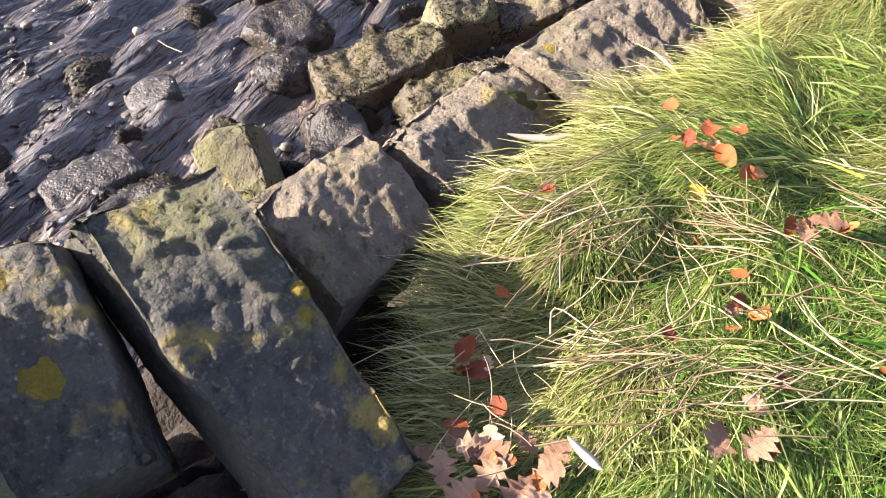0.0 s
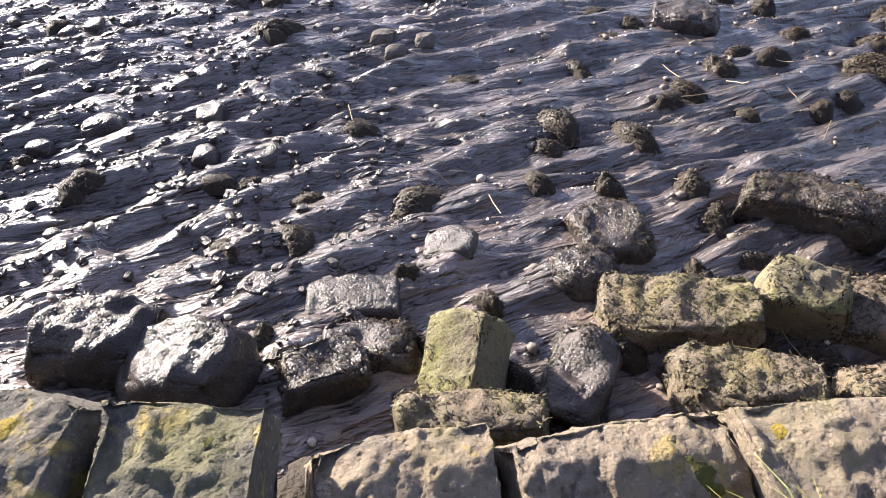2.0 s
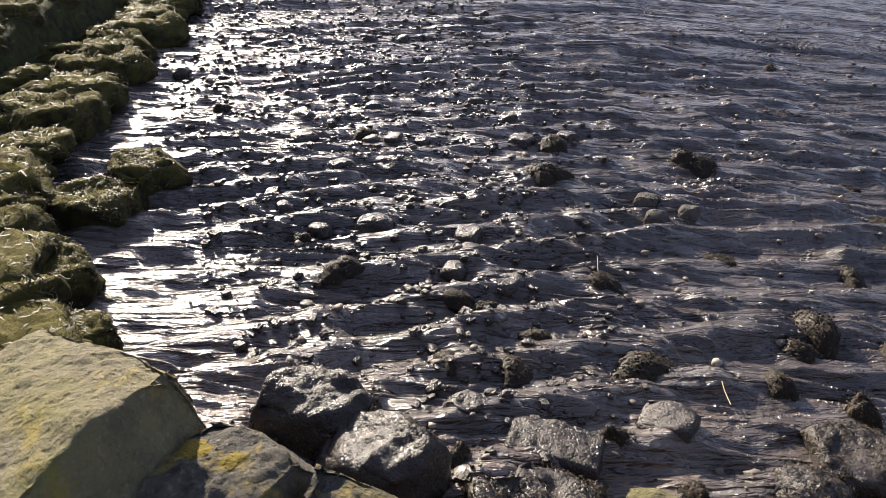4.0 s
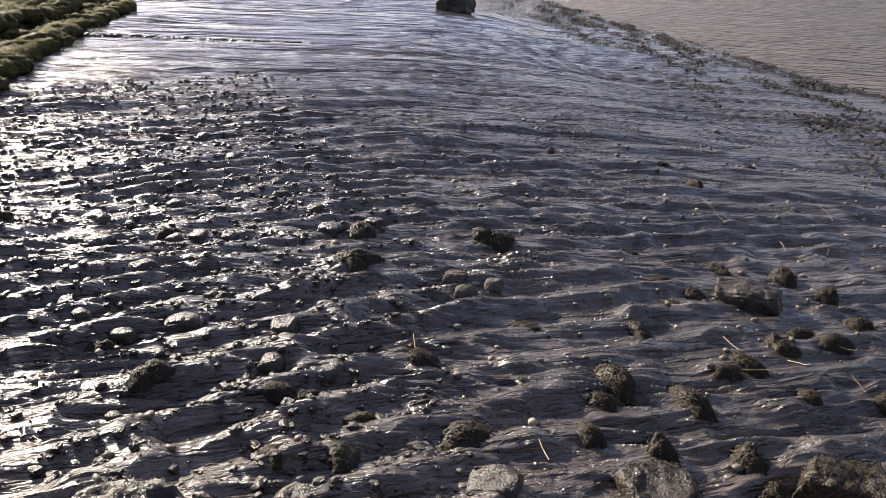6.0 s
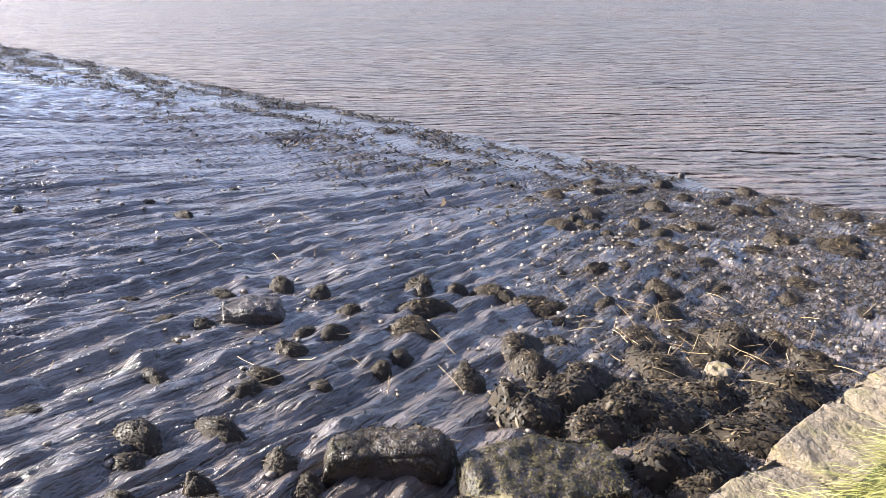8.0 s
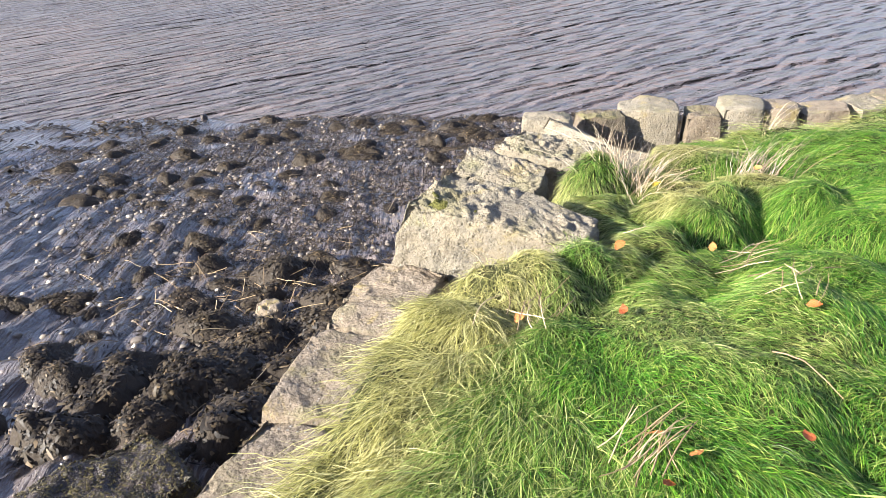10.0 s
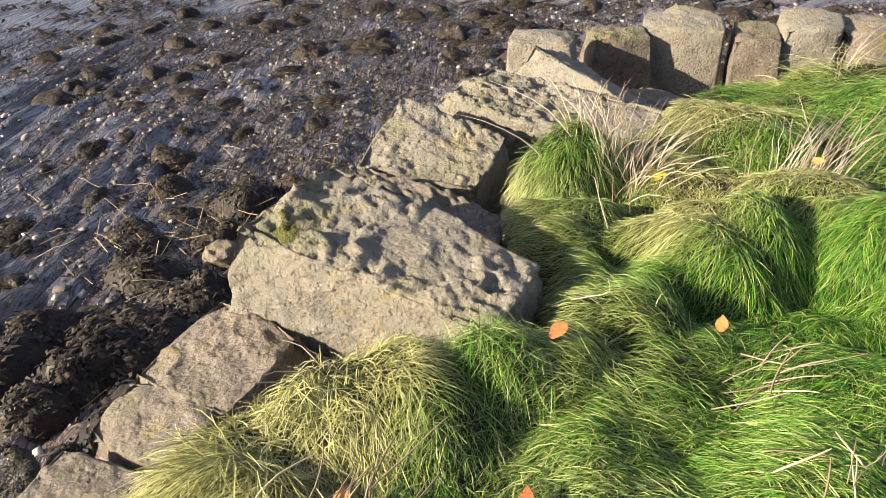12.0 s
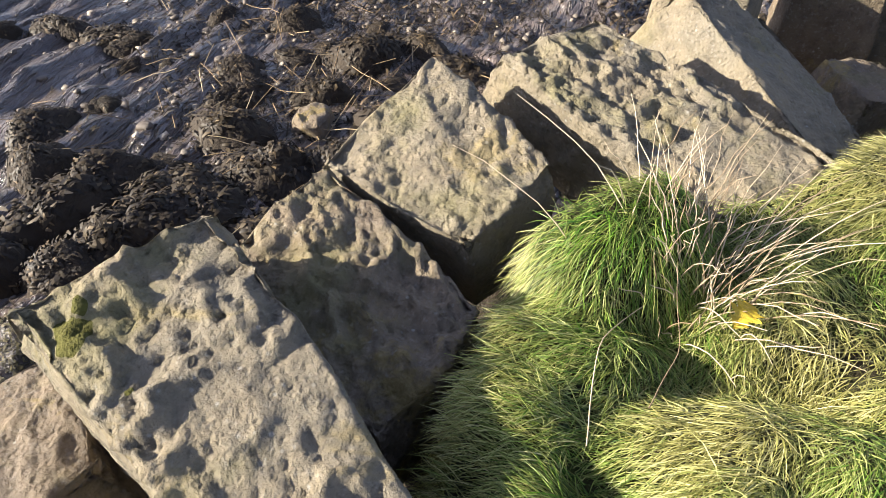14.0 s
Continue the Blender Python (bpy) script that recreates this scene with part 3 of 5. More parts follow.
def stone_mesh(size, shear, taper, seed, mat, cell=0.016, edge=0.035, lumps=0.03, pits=0.012, chip=0.03, grooves=0.0, warp=0.55, crown=0.0):
    """A weathered block: its top's middle is the origin, x along the bank, y towards the river."""
    L, W, T = size
    n = [int(np.clip(s / cell, 6, 72)) for s in size]
    p, f = box_points(*n)
    half = np.array(size) / 2
    q = p * half
    r = min(edge, half.min() * 0.8)
    # uneven edge radius
    rr = r * (0.5 + 1.0 * vnoise(p[:, 0] * 2.3, p[:, 1] * 2.3, p[:, 2] * 2.3, seed))[:, None]
    inner = np.clip(q, -(half - rr), half - rr)
    d = q - inner
    ln = np.linalg.norm(d, axis=1, keepdims=True)
    nrm = d / np.maximum(ln, 1e-9)
    q = inner + nrm * rr
    big = fractal(q[:, 0] * 3.2 + seed, q[:, 1] * 3.2, q[:, 2] * 3.2, 3, seed + 3)
    fine = fractal(q[:, 0] * 13, q[:, 1] * 13 + seed, q[:, 2] * 13, 4, seed + 7, 0.6)
    warpx = fractal(q[:, 0] * 8 + 40, q[:, 1] * 8, q[:, 2] * 8, 3, seed + 41)
    jx, jy = 2.4 * warpx + q[:, 0] * 9.5, 2.0 * fine + q[:, 1] * 8
    hol = cell_distance(jx, jy, q[:, 2] * 11 + seed, seed + 11)
    hol2 = cell_distance(q[:, 0] * 34 + fine, q[:, 1] * 34, q[:, 2] * 34 + seed, seed + 12)
    where = smooth(vnoise(q[:, 0] * 4, q[:, 1] * 4, q[:, 2] * 4, seed + 13), 0.1, 0.5)
    crust = fractal(q[:, 0] * 42, q[:, 1] * 42, q[:, 2] * 42 + seed, 2, seed + 23)
    # the tops weather far more than the split sides
    face = 0.35 + 0.65 * smooth(nrm[:, 2], 0.2, 0.8)
    where = where * face
    off = lumps * big * (0.5 + 0.5 * face) + 0.5 * lumps * fine * face + 0.005 * crust * face + pits * where * 1.7 * (np.clip(1 - 2.2 * np.abs(fractal(q[:, 0] * 8 + seed, q[:, 1] * 6.5, q[:, 2] * 8, 3, seed + 47)), 0, 1) ** 2 - 0.45) - pits * where * (0.28 * smooth(-hol, -0.75, -0.1) * (0.3 + 1.2 * vnoise(q[:, 0] * 6, q[:, 1] * 6, q[:, 2] * 6, seed + 43)) + 0.6 * smooth(-hol2, -0.5, -0.2))
    # corners out of true, some broken off
    q = q + np.stack([vnoise(p[:, 0] * 0.6 + 5, p[:, 1] * 0.6, p[:, 2] * 0.6, seed + 31 + c) - 0.5 for c in range(3)], -1) * half.min() * warp
    corner = np.abs(p).sum(1) - 2.0
    off = off - chip * np.clip(corner, 0, 1) * (0.4 + 1.6 * vnoise(p[:, 0] * 1.1, p[:, 1] * 1.1, p[:, 2] * 1.1, seed + 17))
    if grooves:
        off = off - grooves * smooth(vnoise(q[:, 0] * 24 + 6 * q[:, 1], q[:, 1] * 2.0, q[:, 2] * 3, seed + 19), 0.5, 0.75) * (nrm[:, 2] > 0.3)
    q = q + nrm * off[:, None]
    if crown:
        rise = np.clip((q[:, 1] / W - 0.12) / 0.38, 0, 1.2)
        q[:, 2] -= crown * rise ** 1.6 * (0.7 + 0.6 * vnoise(q[:, 0] * 5, q[:, 1] * 5, 0, seed + 53)) * (q[:, 2] > -half[2] * 0.3)
    k = q[:, 1] / W
    q[:, 0] = q[:, 0] * (1 + (taper - 1) * k) + shear * q[:, 1]
    under = np.clip(-(q[:, 2] - half[2]) / T, 0, 1)
    q[:, :2] *= (1 + 0.10 * under)[:, None]
    q[:, 2] -= half[2]
    return mesh_of("stone", q, f, [mat])


# the row of armour stones along the bank: middle of the top, size, turn, shear, taper, material, label, pits, grooves
ARMOUR = (
    ((-1.23, 0.49, 0.57), (0.60, 0.50, 0.60), (3, -7, 29), -0.10, 0.94, OCHRE_STONE, "large grey block with green and yellow lichen on its top", 0.006, 0),
    ((-0.82, 0.73, 0.38), (0.30, 0.54, 0.40), (22, 7, 31), -0.02, 0.83, LICHEN_STONE, "grey sandstone slab with orange-yellow lichen crusts", 0.008, 0),
    ((-0.40, 0.86, 0.305), (0.31, 0.80, 0.40), (21, 11, 36), -0.13, 1.34, LICHEN_STONE, "long smooth grey slab with yellow lichen at its top edge", 0.010, 0),
    ((-0.26, 1.39, 0.04), (0.42, 0.38, 0.40), (20, 10, 54), 0.15, 1.07, SANDSTONE, "weathered grey sandstone block leaning into the turf", 0.010, 0),
    ((0.13, 1.81, -0.04), (0.58, 0.32, 0.40), (27, 6, 50), -0.07, 1.00, SANDSTONE, "pitted grey sandstone block with hollows and green moss", 0.016, 0),
    ((0.64, 2.18, -0.01), (0.63, 0.38, 0.45), (18, -2, 34), -0.06, 1.32, SANDSTONE, "broad sandstone slab with tool grooves and pale edge", 0.008, 0.014),
    ((1.22, 2.59, 0.00), (0.52, 0.37, 0.40), (7, 1, 33), -0.10, 1.00, SANDSTONE, "grey edge stone half buried under grass", 0.008, 0),
    ((1.67, 2.94, 0.01), (0.49, 0.33, 0.40), (4, -1, 39), -0.12, 1.03, SANDSTONE, "cracked grey edge stone half buried under grass", 0.010, 0),
    ((2.04, 3.35, 0.03), (0.50, 0.31, 0.40), (2, 0, 48), 0.01, 1.06, SANDSTONE, "rough grey edge stone beside overhanging straw grass", 0.012, 0),
    ((2.31, 3.64, 0.02), (0.23, 0.33, 0.35), (-3, -4, 45), 0.11, 0.84, SANDSTONE, "small broken edge stone wedged between larger ones", 0.010, 0),
    ((2.53, 3.83, 0.01), (0.38, 0.40, 0.35), (-3, 0, 40), 0.19, 1.10, SANDSTONE, "rough reddish-grey edge stone with small hollows", 0.012, 0),
    ((3.08, 3.75, 0.27), (0.37, 0.74, 0.36), (12, -2, 33), -0.06, 1.34, BUFF_STONE, "large buff block with honeycombed top and bright side", 0.014, 0),
    ((3.28, 4.17, 0.05), (0.41, 0.58, 0.35), (8, -1, 51), 0.22, 1.06, SANDSTONE, "low reddish-brown pitted slab between two blocks", 0.014, 0),
    ((3.54, 4.57, 0.08), (0.40, 0.49, 0.30), (8, -9, 44), 0.09, 1.36, BUFF_STONE, "square buff sandstone block with pitted top", 0.012, 0),
    ((4.18, 4.70, 0.04), (0.42, 0.83, 0.32), (8, -1, 24), -0.24, 0.79, BUFF_STONE, "long buff slab with deeply furrowed top", 0.016, 0.016),
    ((4.70, 5.03, -0.12), (0.45, 0.76, 0.42), (11, 31, 18), -0.02, 1.06, BUFF_STONE, "long grey-buff slab tilted towards the grass", 0.010, 0),
    ((4.74, 5.80, -0.10), (0.37, 0.30, 0.50), (-6, 2, -36), 0.0, 1.0, BUFF_STONE, "pale buff block behind a tilted slab", 0.008, 0),
    ((5.31, 5.88, -0.20), (0.35, 0.34, 0.60), (-4, 3, -22), 0.0, 1.0, MOSSY_STONE, "grey block with green algae in the stone row", 0.010, 0),
    ((5.28, 5.32, -0.42), (0.36, 0.30, 0.30), (4, 18, 20), 0.0, 1.0, SANDSTONE, "low grey stone at the foot of the row", 0.008, 0),
    ((5.74, 5.75, -0.19), (0.47, 0.34, 0.62), (2, 2, -37), 0.0, 1.0, BUFF_STONE, "upright squared buff block with greenish foot", 0.005, 0),
    ((6.06, 5.47, -0.25), (0.27, 0.34, 0.60), (2, 0, -40), 0.0, 0.95, MOSSY_STONE, "narrow upright mossy block in the stone row", 0.006, 0),
    ((6.34, 5.31, -0.20), (0.32, 0.36, 0.60), (2, 3, -40), 0.0, 1.05, BUFF_STONE, "upright buff block in the stone row", 0.006, 0),
    ((6.61, 5.17, -0.24), (0.26, 0.34, 0.60), (2, 0, -36), 0.0, 1.0, SANDSTONE, "upright grey block in the stone row", 0.006, 0),
    ((6.93, 5.02, -0.27), (0.37, 0.34, 0.60), (2, -2, -30), 0.0, 1.0, SANDSTONE, "upright weathered grey block in the stone row", 0.006, 0),
    ((7.33, 4.90, -0.29), (0.34, 0.34, 0.60), (2, 1, -12), 0.0, 1.0, BUFF_STONE, "upright buff block at the row's far end", 0.006, 0),
    ((7.74, 4.94, -0.31), (0.40, 0.34, 0.60), (2, 1, 3), 0.0, 1.0, SANDSTONE, "upright grey block at the row's far end", 0.006, 0),
)
armour = []
for k, (c, size, turn, shear, taper, mat, label, pits, grooves) in enumerate(ARMOUR):
    me = stone_mesh(tuple(s * 1.05 for s in size), shear, taper, 100 + 7 * k, mat, 0.011 if k < 16 else 0.02, 0.012, 0.010 if 6 <= k <= 10 else 0.018, pits * (0.6 if 6 <= k <= 10 else 1.3), 0.022, grooves, 0.3, (0.03, 0.08, 0.09, 0.05, 0.05, 0.04)[k] if k < 6 else 0.0)
    ob = new("armour_stone", me)
    ob.matrix_world = pose(*c, *turn) @ pose(0, 0, 0.008)
    armour.append(tagged(ob, label, "stone", "armour stones along the bank"))

def crust_on(stone, x, y, r, mat, name, label, seed, thick=0.003):
    """A thin crust that follows the stone's top, with an uneven rim."""
    me = stone.data
    v, nv = np.zeros(len(me.vertices) * 3), np.zeros(len(me.vertices) * 3)
    me.vertices.foreach_get("co", v)
    me.vertices.foreach_get("normal", nv)
    v, nv = v.reshape(-1, 3), nv.reshape(-1, 3)
    f = np.zeros(len(me.polygons) * 4, np.int32)
    me.polygons.foreach_get("vertices", f)
    f = f.reshape(-1, 4)
    c = v[f].mean(1)
    far = np.hypot(c[:, 0] - x, c[:, 1] - y) / r
    take = (nv[f].mean(1)[:, 2] > -0.3) & (far < 1.4)
    f = f[take]
    if len(f) == 0:
        return None
    # one unbroken piece: the faces that hang together with the middle one
    links = {}
    for i, face in enumerate(f):
        for vert in face:
            links.setdefault(int(vert), []).append(i)
    todo, kept = [int(np.argmin(far[take]))], set()
    while todo:
        i = todo.pop()
        if i not in kept:
            kept.add(i)
            todo.extend(j for vert in f[i] for j in links[int(vert)])
    f = f[sorted(kept)]
    used, inv = np.unique(f, return_inverse=True)
    px, py = v[used, 0], v[used, 1]
    inside = 0.72 + 0.75 * fractal(px * 22, py * 22, 0, 3, seed) - np.hypot(px - x, py - y) / r
    lift = thick * (np.clip(inside * 5, -1.2, 0.8) + 0.4 * (vnoise(px * 90, py * 90, 0, seed + 1) - 0.5))
    return part(name, mesh_of(name, v[used] + nv[used] * lift[:, None], inv.reshape(-1, 4), [mat]), stone, label)


CRUST = Mat("yellow_crust", 0.85, 0.2)
CRUST.colour(CRUST.mix(CRUST.noise(45, 5, 0.7), (0.09, 0.07, 0.016), (0.29, 0.21, 0.03)))
CRUST.bump(CRUST.noise(120, 4), 0.01, 1.0)
CRUST = CRUST.m
GREENING = Mat("green_crust", 0.9, 0.2)
GREENING.colour(GREENING.mix(GREENING.noise(60, 5, 0.7), (0.04, 0.045, 0.012), (0.14, 0.13, 0.03)))
GREENING.bump(GREENING.noise(140, 4), 0.012, 1.0)
GREENING = GREENING.m
for n, (k, x, y, r, mat) in enumerate(((1, 0.03, -0.06, 0.055, CRUST), (1, -0.07, -0.02, 0.02, CRUST), (1, 0.0, 0.19, 0.04, CRUST), (1, -0.1, 0.17, 0.04, CRUST), (2, 0.11, -0.02, 0.03, CRUST), (2, 0.12, 0.03, 0.025, CRUST),
                                       (2, 0.02, 0.33, 0.02, GREENING), (4, 0.16, 0.0, 0.045, GREENING), (4, 0.2, -0.05, 0.03, GREENING), (11, -0.16, 0.27, 0.045, GREENING), (11, -0.12, 0.31, 0.03, GREENING),
                                       (11, -0.12, 0.1, 0.015, GREENING), (5, -0.26, 0.12, 0.03, CRUST), (3, -0.02, 0.12, 0.012, CRUST))):
    crust_on(armour[k], x, y, r, mat, "lichen_patch" if mat is CRUST else "moss_patch", "yellow lichen crust" if mat is CRUST else "green moss patch", 60 + n)


# ---------------------------------------------------------------- seaweed
def fronds(base, normal, length, width, seed, droop=0.7, joints=4, rise=0.55):
    """Short curled, forked-looking straps lying over a surface."""
    g = np.random.default_rng(seed)
    n = len(base)
    side = np.cross(normal, g.normal(0, 1, (n, 3)))
    side /= np.linalg.norm(side, axis=1, keepdims=True) + 1e-9
    ahead = np.cross(side, normal)
    ls = length * g.uniform(0.5, 1.5, n)[:, None]
    s = np.linspace(0, 1, joints)
    pts = []
    for t in s:
        lift = rise * t - droop * t * t
        wob = g.normal(0, 0.12, (n, 3)) * t
        pts.append(base + ls * (ahead * t * 0.8 + normal * lift * 0.8 + wob))
    spine = np.stack(pts, 1)
    return ribbons(spine, side, width * np.interp(s, [0, 0.33, 0.67, 1], [0.5, 1.0, 0.9, 0.35]) * g.uniform(0.6, 1.4, n)[:, None])


def dome(radius, height, seed, n=14, m=22):
    """A lumpy low mound, open below."""
    r, a = np.meshgrid(np.linspace(0.02, 1, n), np.linspace(0, 2 * np.pi, m, endpoint=False), indexing="ij")
    rim = 1 + 0.5 * fractal(np.cos(a) * 1.4 + seed, np.sin(a) * 1.4, 0, 3, seed)
    x, y = r * np.cos(a) * rim * radius, r * np.sin(a) * rim * radius
    z = height * (1 - r ** 3.2) * (0.85 + 0.55 * fractal(x * 8 + seed, y * 8, 0, 2, seed + 1)) + 0.012 * fractal(x * 40, y * 40, 0, 2, seed + 2) * (1 - r) - 0.035 * r ** 3
    return np.stack([x, y, z], -1).reshape(-1, 3), grid_faces(n, m, 0, True)


def normals_of(v, f):
    out = np.zeros_like(v)
    fn = np.cross(v[f[:, 1]] - v[f[:, 0]], v[f[:, 2]] - v[f[:, 0]])
    for c in range(f.shape[1]):
        np.add.at(out, f[:, c], fn)
    out /= np.linalg.norm(out, axis=1, keepdims=True) + 1e-9
    return out * np.where(out[:, 2:] < 0, -1, 1)


def clump_mesh(seed, count=380, radius=0.17, height=0.10, material=None):
    """A flat-topped cushion of wrack, shaggy with short straps."""
    v, f = dome(radius, height, seed)
    nr = normals_of(v, f)
    g = np.random.default_rng(seed)
    pick = g.integers(0, len(v), count)
    spot = v[pick] + g.normal(0, 0.010, (count, 3)) * np.array([1, 1, 0.5])
    fv, ff = fronds(spot, nr[pick], 0.034, 0.011, seed + 1, 0.75, 3)
    return mesh_of("mound", v, f, [MUD_AND_GAP_SHADE]), mesh_of("fronds", fv, ff, [material or WEED])


CLUMPS = [clump_mesh(300 + 11 * k, 560, 0.17, 0.065 + 0.015 * (k % 3)) for k in range(6)]
rng = np.random.default_rng(12)


def put_clump(x, y, wide, tall=1.0, label="dark brown bladder wrack clump on wet mud"):
    mound, strap = CLUMPS[int(rng.integers(0, 6))]
    ob = new("seaweed_clump", mound)
    tagged(part("fronds", strap, ob), kind="stuff")
    s = wide / 0.36
    ob.matrix_world = Matrix.LocRotScale((x, y, float(mud_z(x, y)) - 0.005), Euler((0, 0, rng.uniform(0, 6.28))), (s * rng.uniform(0.9, 1.25), s * rng.uniform(0.75, 1.0), s * tall))
    return tagged(ob, label, "seaweed", "seaweed clumps on the mud")


for x, y, w in ((-4.70, 4.59, 0.42), (-6.38, 3.57, 0.36), (-2.41, 5.97, 0.36), (-2.47, 6.7, 0.28), (-3.0, 3.92, 0.29), (-1.88, 4.65, 0.33), (-1.47, 5.18, 0.4), (-1.46, 6.75, 0.32),
                (-1.52, 5.87, 0.29), (-0.56, 6.66, 0.31), (-0.47, 7.7, 0.53), (-1.2, 7.3, 0.34), (-2.17, 3.49, 0.48), (-2.69, 3.09, 0.26), (-2.47, 2.76, 0.34), (-2.69, 2.45, 0.2),
                (-3.14, 2.95, 0.27), (-1.69, 4.21, 0.27), (-4.61, 2.23, 0.27), (-3.89, 2.21, 0.24), (-0.66, 4.68, 0.33)):
    put_clump(x, y, w)
for x, y, w in ((-3.9, 2.31, 0.24), (-7.58, 2.47, 0.26), (-5.9, 3.19, 0.22), (-5.27, 5.17, 0.42), (-6.12, 2.15, 0.33), (-4.68, 4.7, 0.4), (-4.39, 6.27, 0.5), (-2.2, 8.64, 0.42),
                (-1.68, 8.5, 0.4), (-2.68, 8.07, 0.4), (-2.47, 7.15, 0.36), (-1.47, 7.27, 0.41), (-0.46, 6.99, 0.33), (-0.42, 8.42, 0.62), (-0.16, 9.23, 0.42), (0.32, 9.27, 0.55),
                (0.87, 9.0, 0.7), (-1.2, 8.01, 0.36), (0.22, 6.77, 0.48), (0.84, 7.11, 0.55)):
    put_clump(x, y, w)
for x, y, w in ((-1.48, 6.18, 0.36), (2.06, 7.44, 0.75), (-0.97, 6.1, 0.25), (0.69, 6.18, 0.7), (1.78, 6.43, 0.9), (3.08, 8.62, 0.8), (2.44, 9.28, 0.5), (1.74, 9.49, 0.37), (1.03, 7.84, 0.3),
                (1.72, 10.93, 0.5), (1.13, 15.21, 0.5), (1.97, 15.79, 0.36), (1.3, 6.0, 0.6), (2.4, 6.9, 0.7), (2.2, 5.9, 0.7), (3.0, 6.6, 0.8), (3.4, 7.4, 0.8), (2.7, 8.0, 0.6), (3.9, 6.9, 0.7)):
    put_clump(x, y, w)
for x, y, w, tall in ((1.05, 6.55, 0.8, 1.3), (0.75, 6.15, 0.7, 1.4), (1.55, 6.2, 0.9, 1.2), (2.0, 6.5, 0.9, 1.1), (2.35, 6.96, 0.8, 1.1), (1.9, 5.6, 0.9, 1.0), (2.6, 6.3, 0.9, 1.0), (2.9, 6.9, 0.8, 1.1), (3.3, 7.4, 0.9, 1.0),
                      (1.3, 6.9, 0.7, 1.0), (1.7, 6.7, 0.8, 1.1), (2.07, 7.92, 0.6, 1.1), (3.9, 8.3, 0.8, 1.0), (3.2, 8.9, 0.7, 1.0), (0.7, 7.5, 0.6, 1.0), (-2.0, 4.96, 0.4, 1.2), (-0.62, 9.23, 0.5, 1.2)):
    put_clump(x, y, w, tall, "thick shaggy cushion of dark wrack at the bank's foot")
for x, y, w in ((-0.2, 3.25, 0.3), (0.32, 3.85, 0.34), (-0.55, 3.25, 0.26), (0.5, 3.5, 0.3), (-0.72, 3.2, 0.24), (-0.85, 2.7, 0.22), (-0.75, 3.55, 0.22), (0.2, 4.6, 0.36), (-0.12, 3.85, 0.3), (-1.25, 3.05, 0.2), (-1.32, 2.62, 0.2),
                (-0.45, 4.0, 0.3), (0.85, 4.2, 0.4), (0.6, 4.75, 0.4), (-1.3, 4.45, 0.26), (-0.3, 4.45, 0.3), (-1.75, 2.95, 0.18), (-1.2, 2.25, 0.22), (-0.55, 2.55, 0.26), (-2.0, 2.1, 0.2), (1.2, 4.5, 0.45), (0.1, 5.45, 0.5), (-0.9, 4.9, 0.34)):
    put_clump(x, y, w, 1.5)
# loose scatter: sparse on the ridged mud, crowded towards the stones and the stony bar
placed = 0
while placed < 260:
    x, y = rng.uniform(-7, 15), rng.uniform(2.5, 17.5)
    v = 0.625 * x + 0.78 * y
    if edge_distance(x, y) > -1.1 or v > 17.0 or y - 0.45 * x < 2.2:
        continue
    dense = float(smooth(x + 0.10 * (y - 8), 0.3, 3.6))
    if rng.uniform() > 0.04 + dense:
        continue
    put_clump(x, y, rng.uniform(0.16, 0.4) if dense < 0.4 else rng.uniform(0.2, 0.7), rng.uniform(0.5, 1.0))
    placed += 1

# weed, shells and grit strewn between the clumps
n = 210000
cx, cy = rng.uniform(0, 18, n), rng.uniform(4.5, 17.5, n)
keep = (edge_distance(cx, cy) < -0.7) & (0.625 * cx + 0.78 * cy < 17.4) & (rng.uniform(0, 1, n) < smooth(cx + 0.10 * (cy - 8), 0.2, 3.2)) & (vnoise(cx * 1.6, cy * 1.6, 0, 77) + 0.3 * rng.uniform(0, 1, n) > 0.40)
cx, cy = cx[keep], cy[keep]
base = np.stack([cx, cy, mud_z(cx, cy)], -1)
fv, ff = fronds(base, np.tile([0, 0, 1.0], (len(base), 1)) + rng.normal(0, 0.25, (len(base), 3)), 0.085, 0.016, 5, 0.6, 3)
tagged(new("seaweed_litter", mesh_of("seaweed_litter", fv, ff, [WEED])), "strewn dark wrack straps covering the stony mud", "seaweed", kind="stuff")


# ---------------------------------------------------------------- boulders on the foreshore
def boulder(x, y, size, turn, mat, label, seed, weed=None, weed_n=0, sink=0.3, name="boulder", pits=0.008, spread=0.55, soft=0.14, lumpy=0.2, warp=0.9):
    weed_n = int(weed_n * 2.4)
    me = stone_mesh(size, 0.0, 1.0, seed, mat, max(0.02, max(size) / 34), min(size) * soft, min(size) * lumpy, pits, min(size) * lumpy, 0.0, warp)
    ob = new(name, me)
    ob.matrix_world = pose(x, y, float(mud_base(x, y)) + size[2] * (1 - sink), *turn)
    tagged(ob, label, "rock", "boulders on the mud")
    if weed_n:
        v = np.zeros(len(me.vertices) * 3)
        me.vertices.foreach_get("co", v)
        v = v.reshape(-1, 3)
        nv = np.zeros(len(me.vertices) * 3)
        me.vertices.foreach_get("normal", nv)
        nv = nv.reshape(-1, 3)
        g = np.random.default_rng(seed)
        top = np.nonzero((nv[:, 2] > 0.1) & (vnoise(v[:, 0] * 5, v[:, 1] * 5, v[:, 2] * 5, seed) > spread - 0.25))[0]
        pick = g.choice(top, weed_n)
        fv, ff = fronds(v[pick] + nv[pick] * 0.004, nv[pick], 0.038, 0.008, seed + 2)
        tagged(part("seaweed", mesh_of("seaweed", fv, ff, [weed or WEED]), ob, "dark wrack hanging over the rock"), kind="stuff")
    return ob


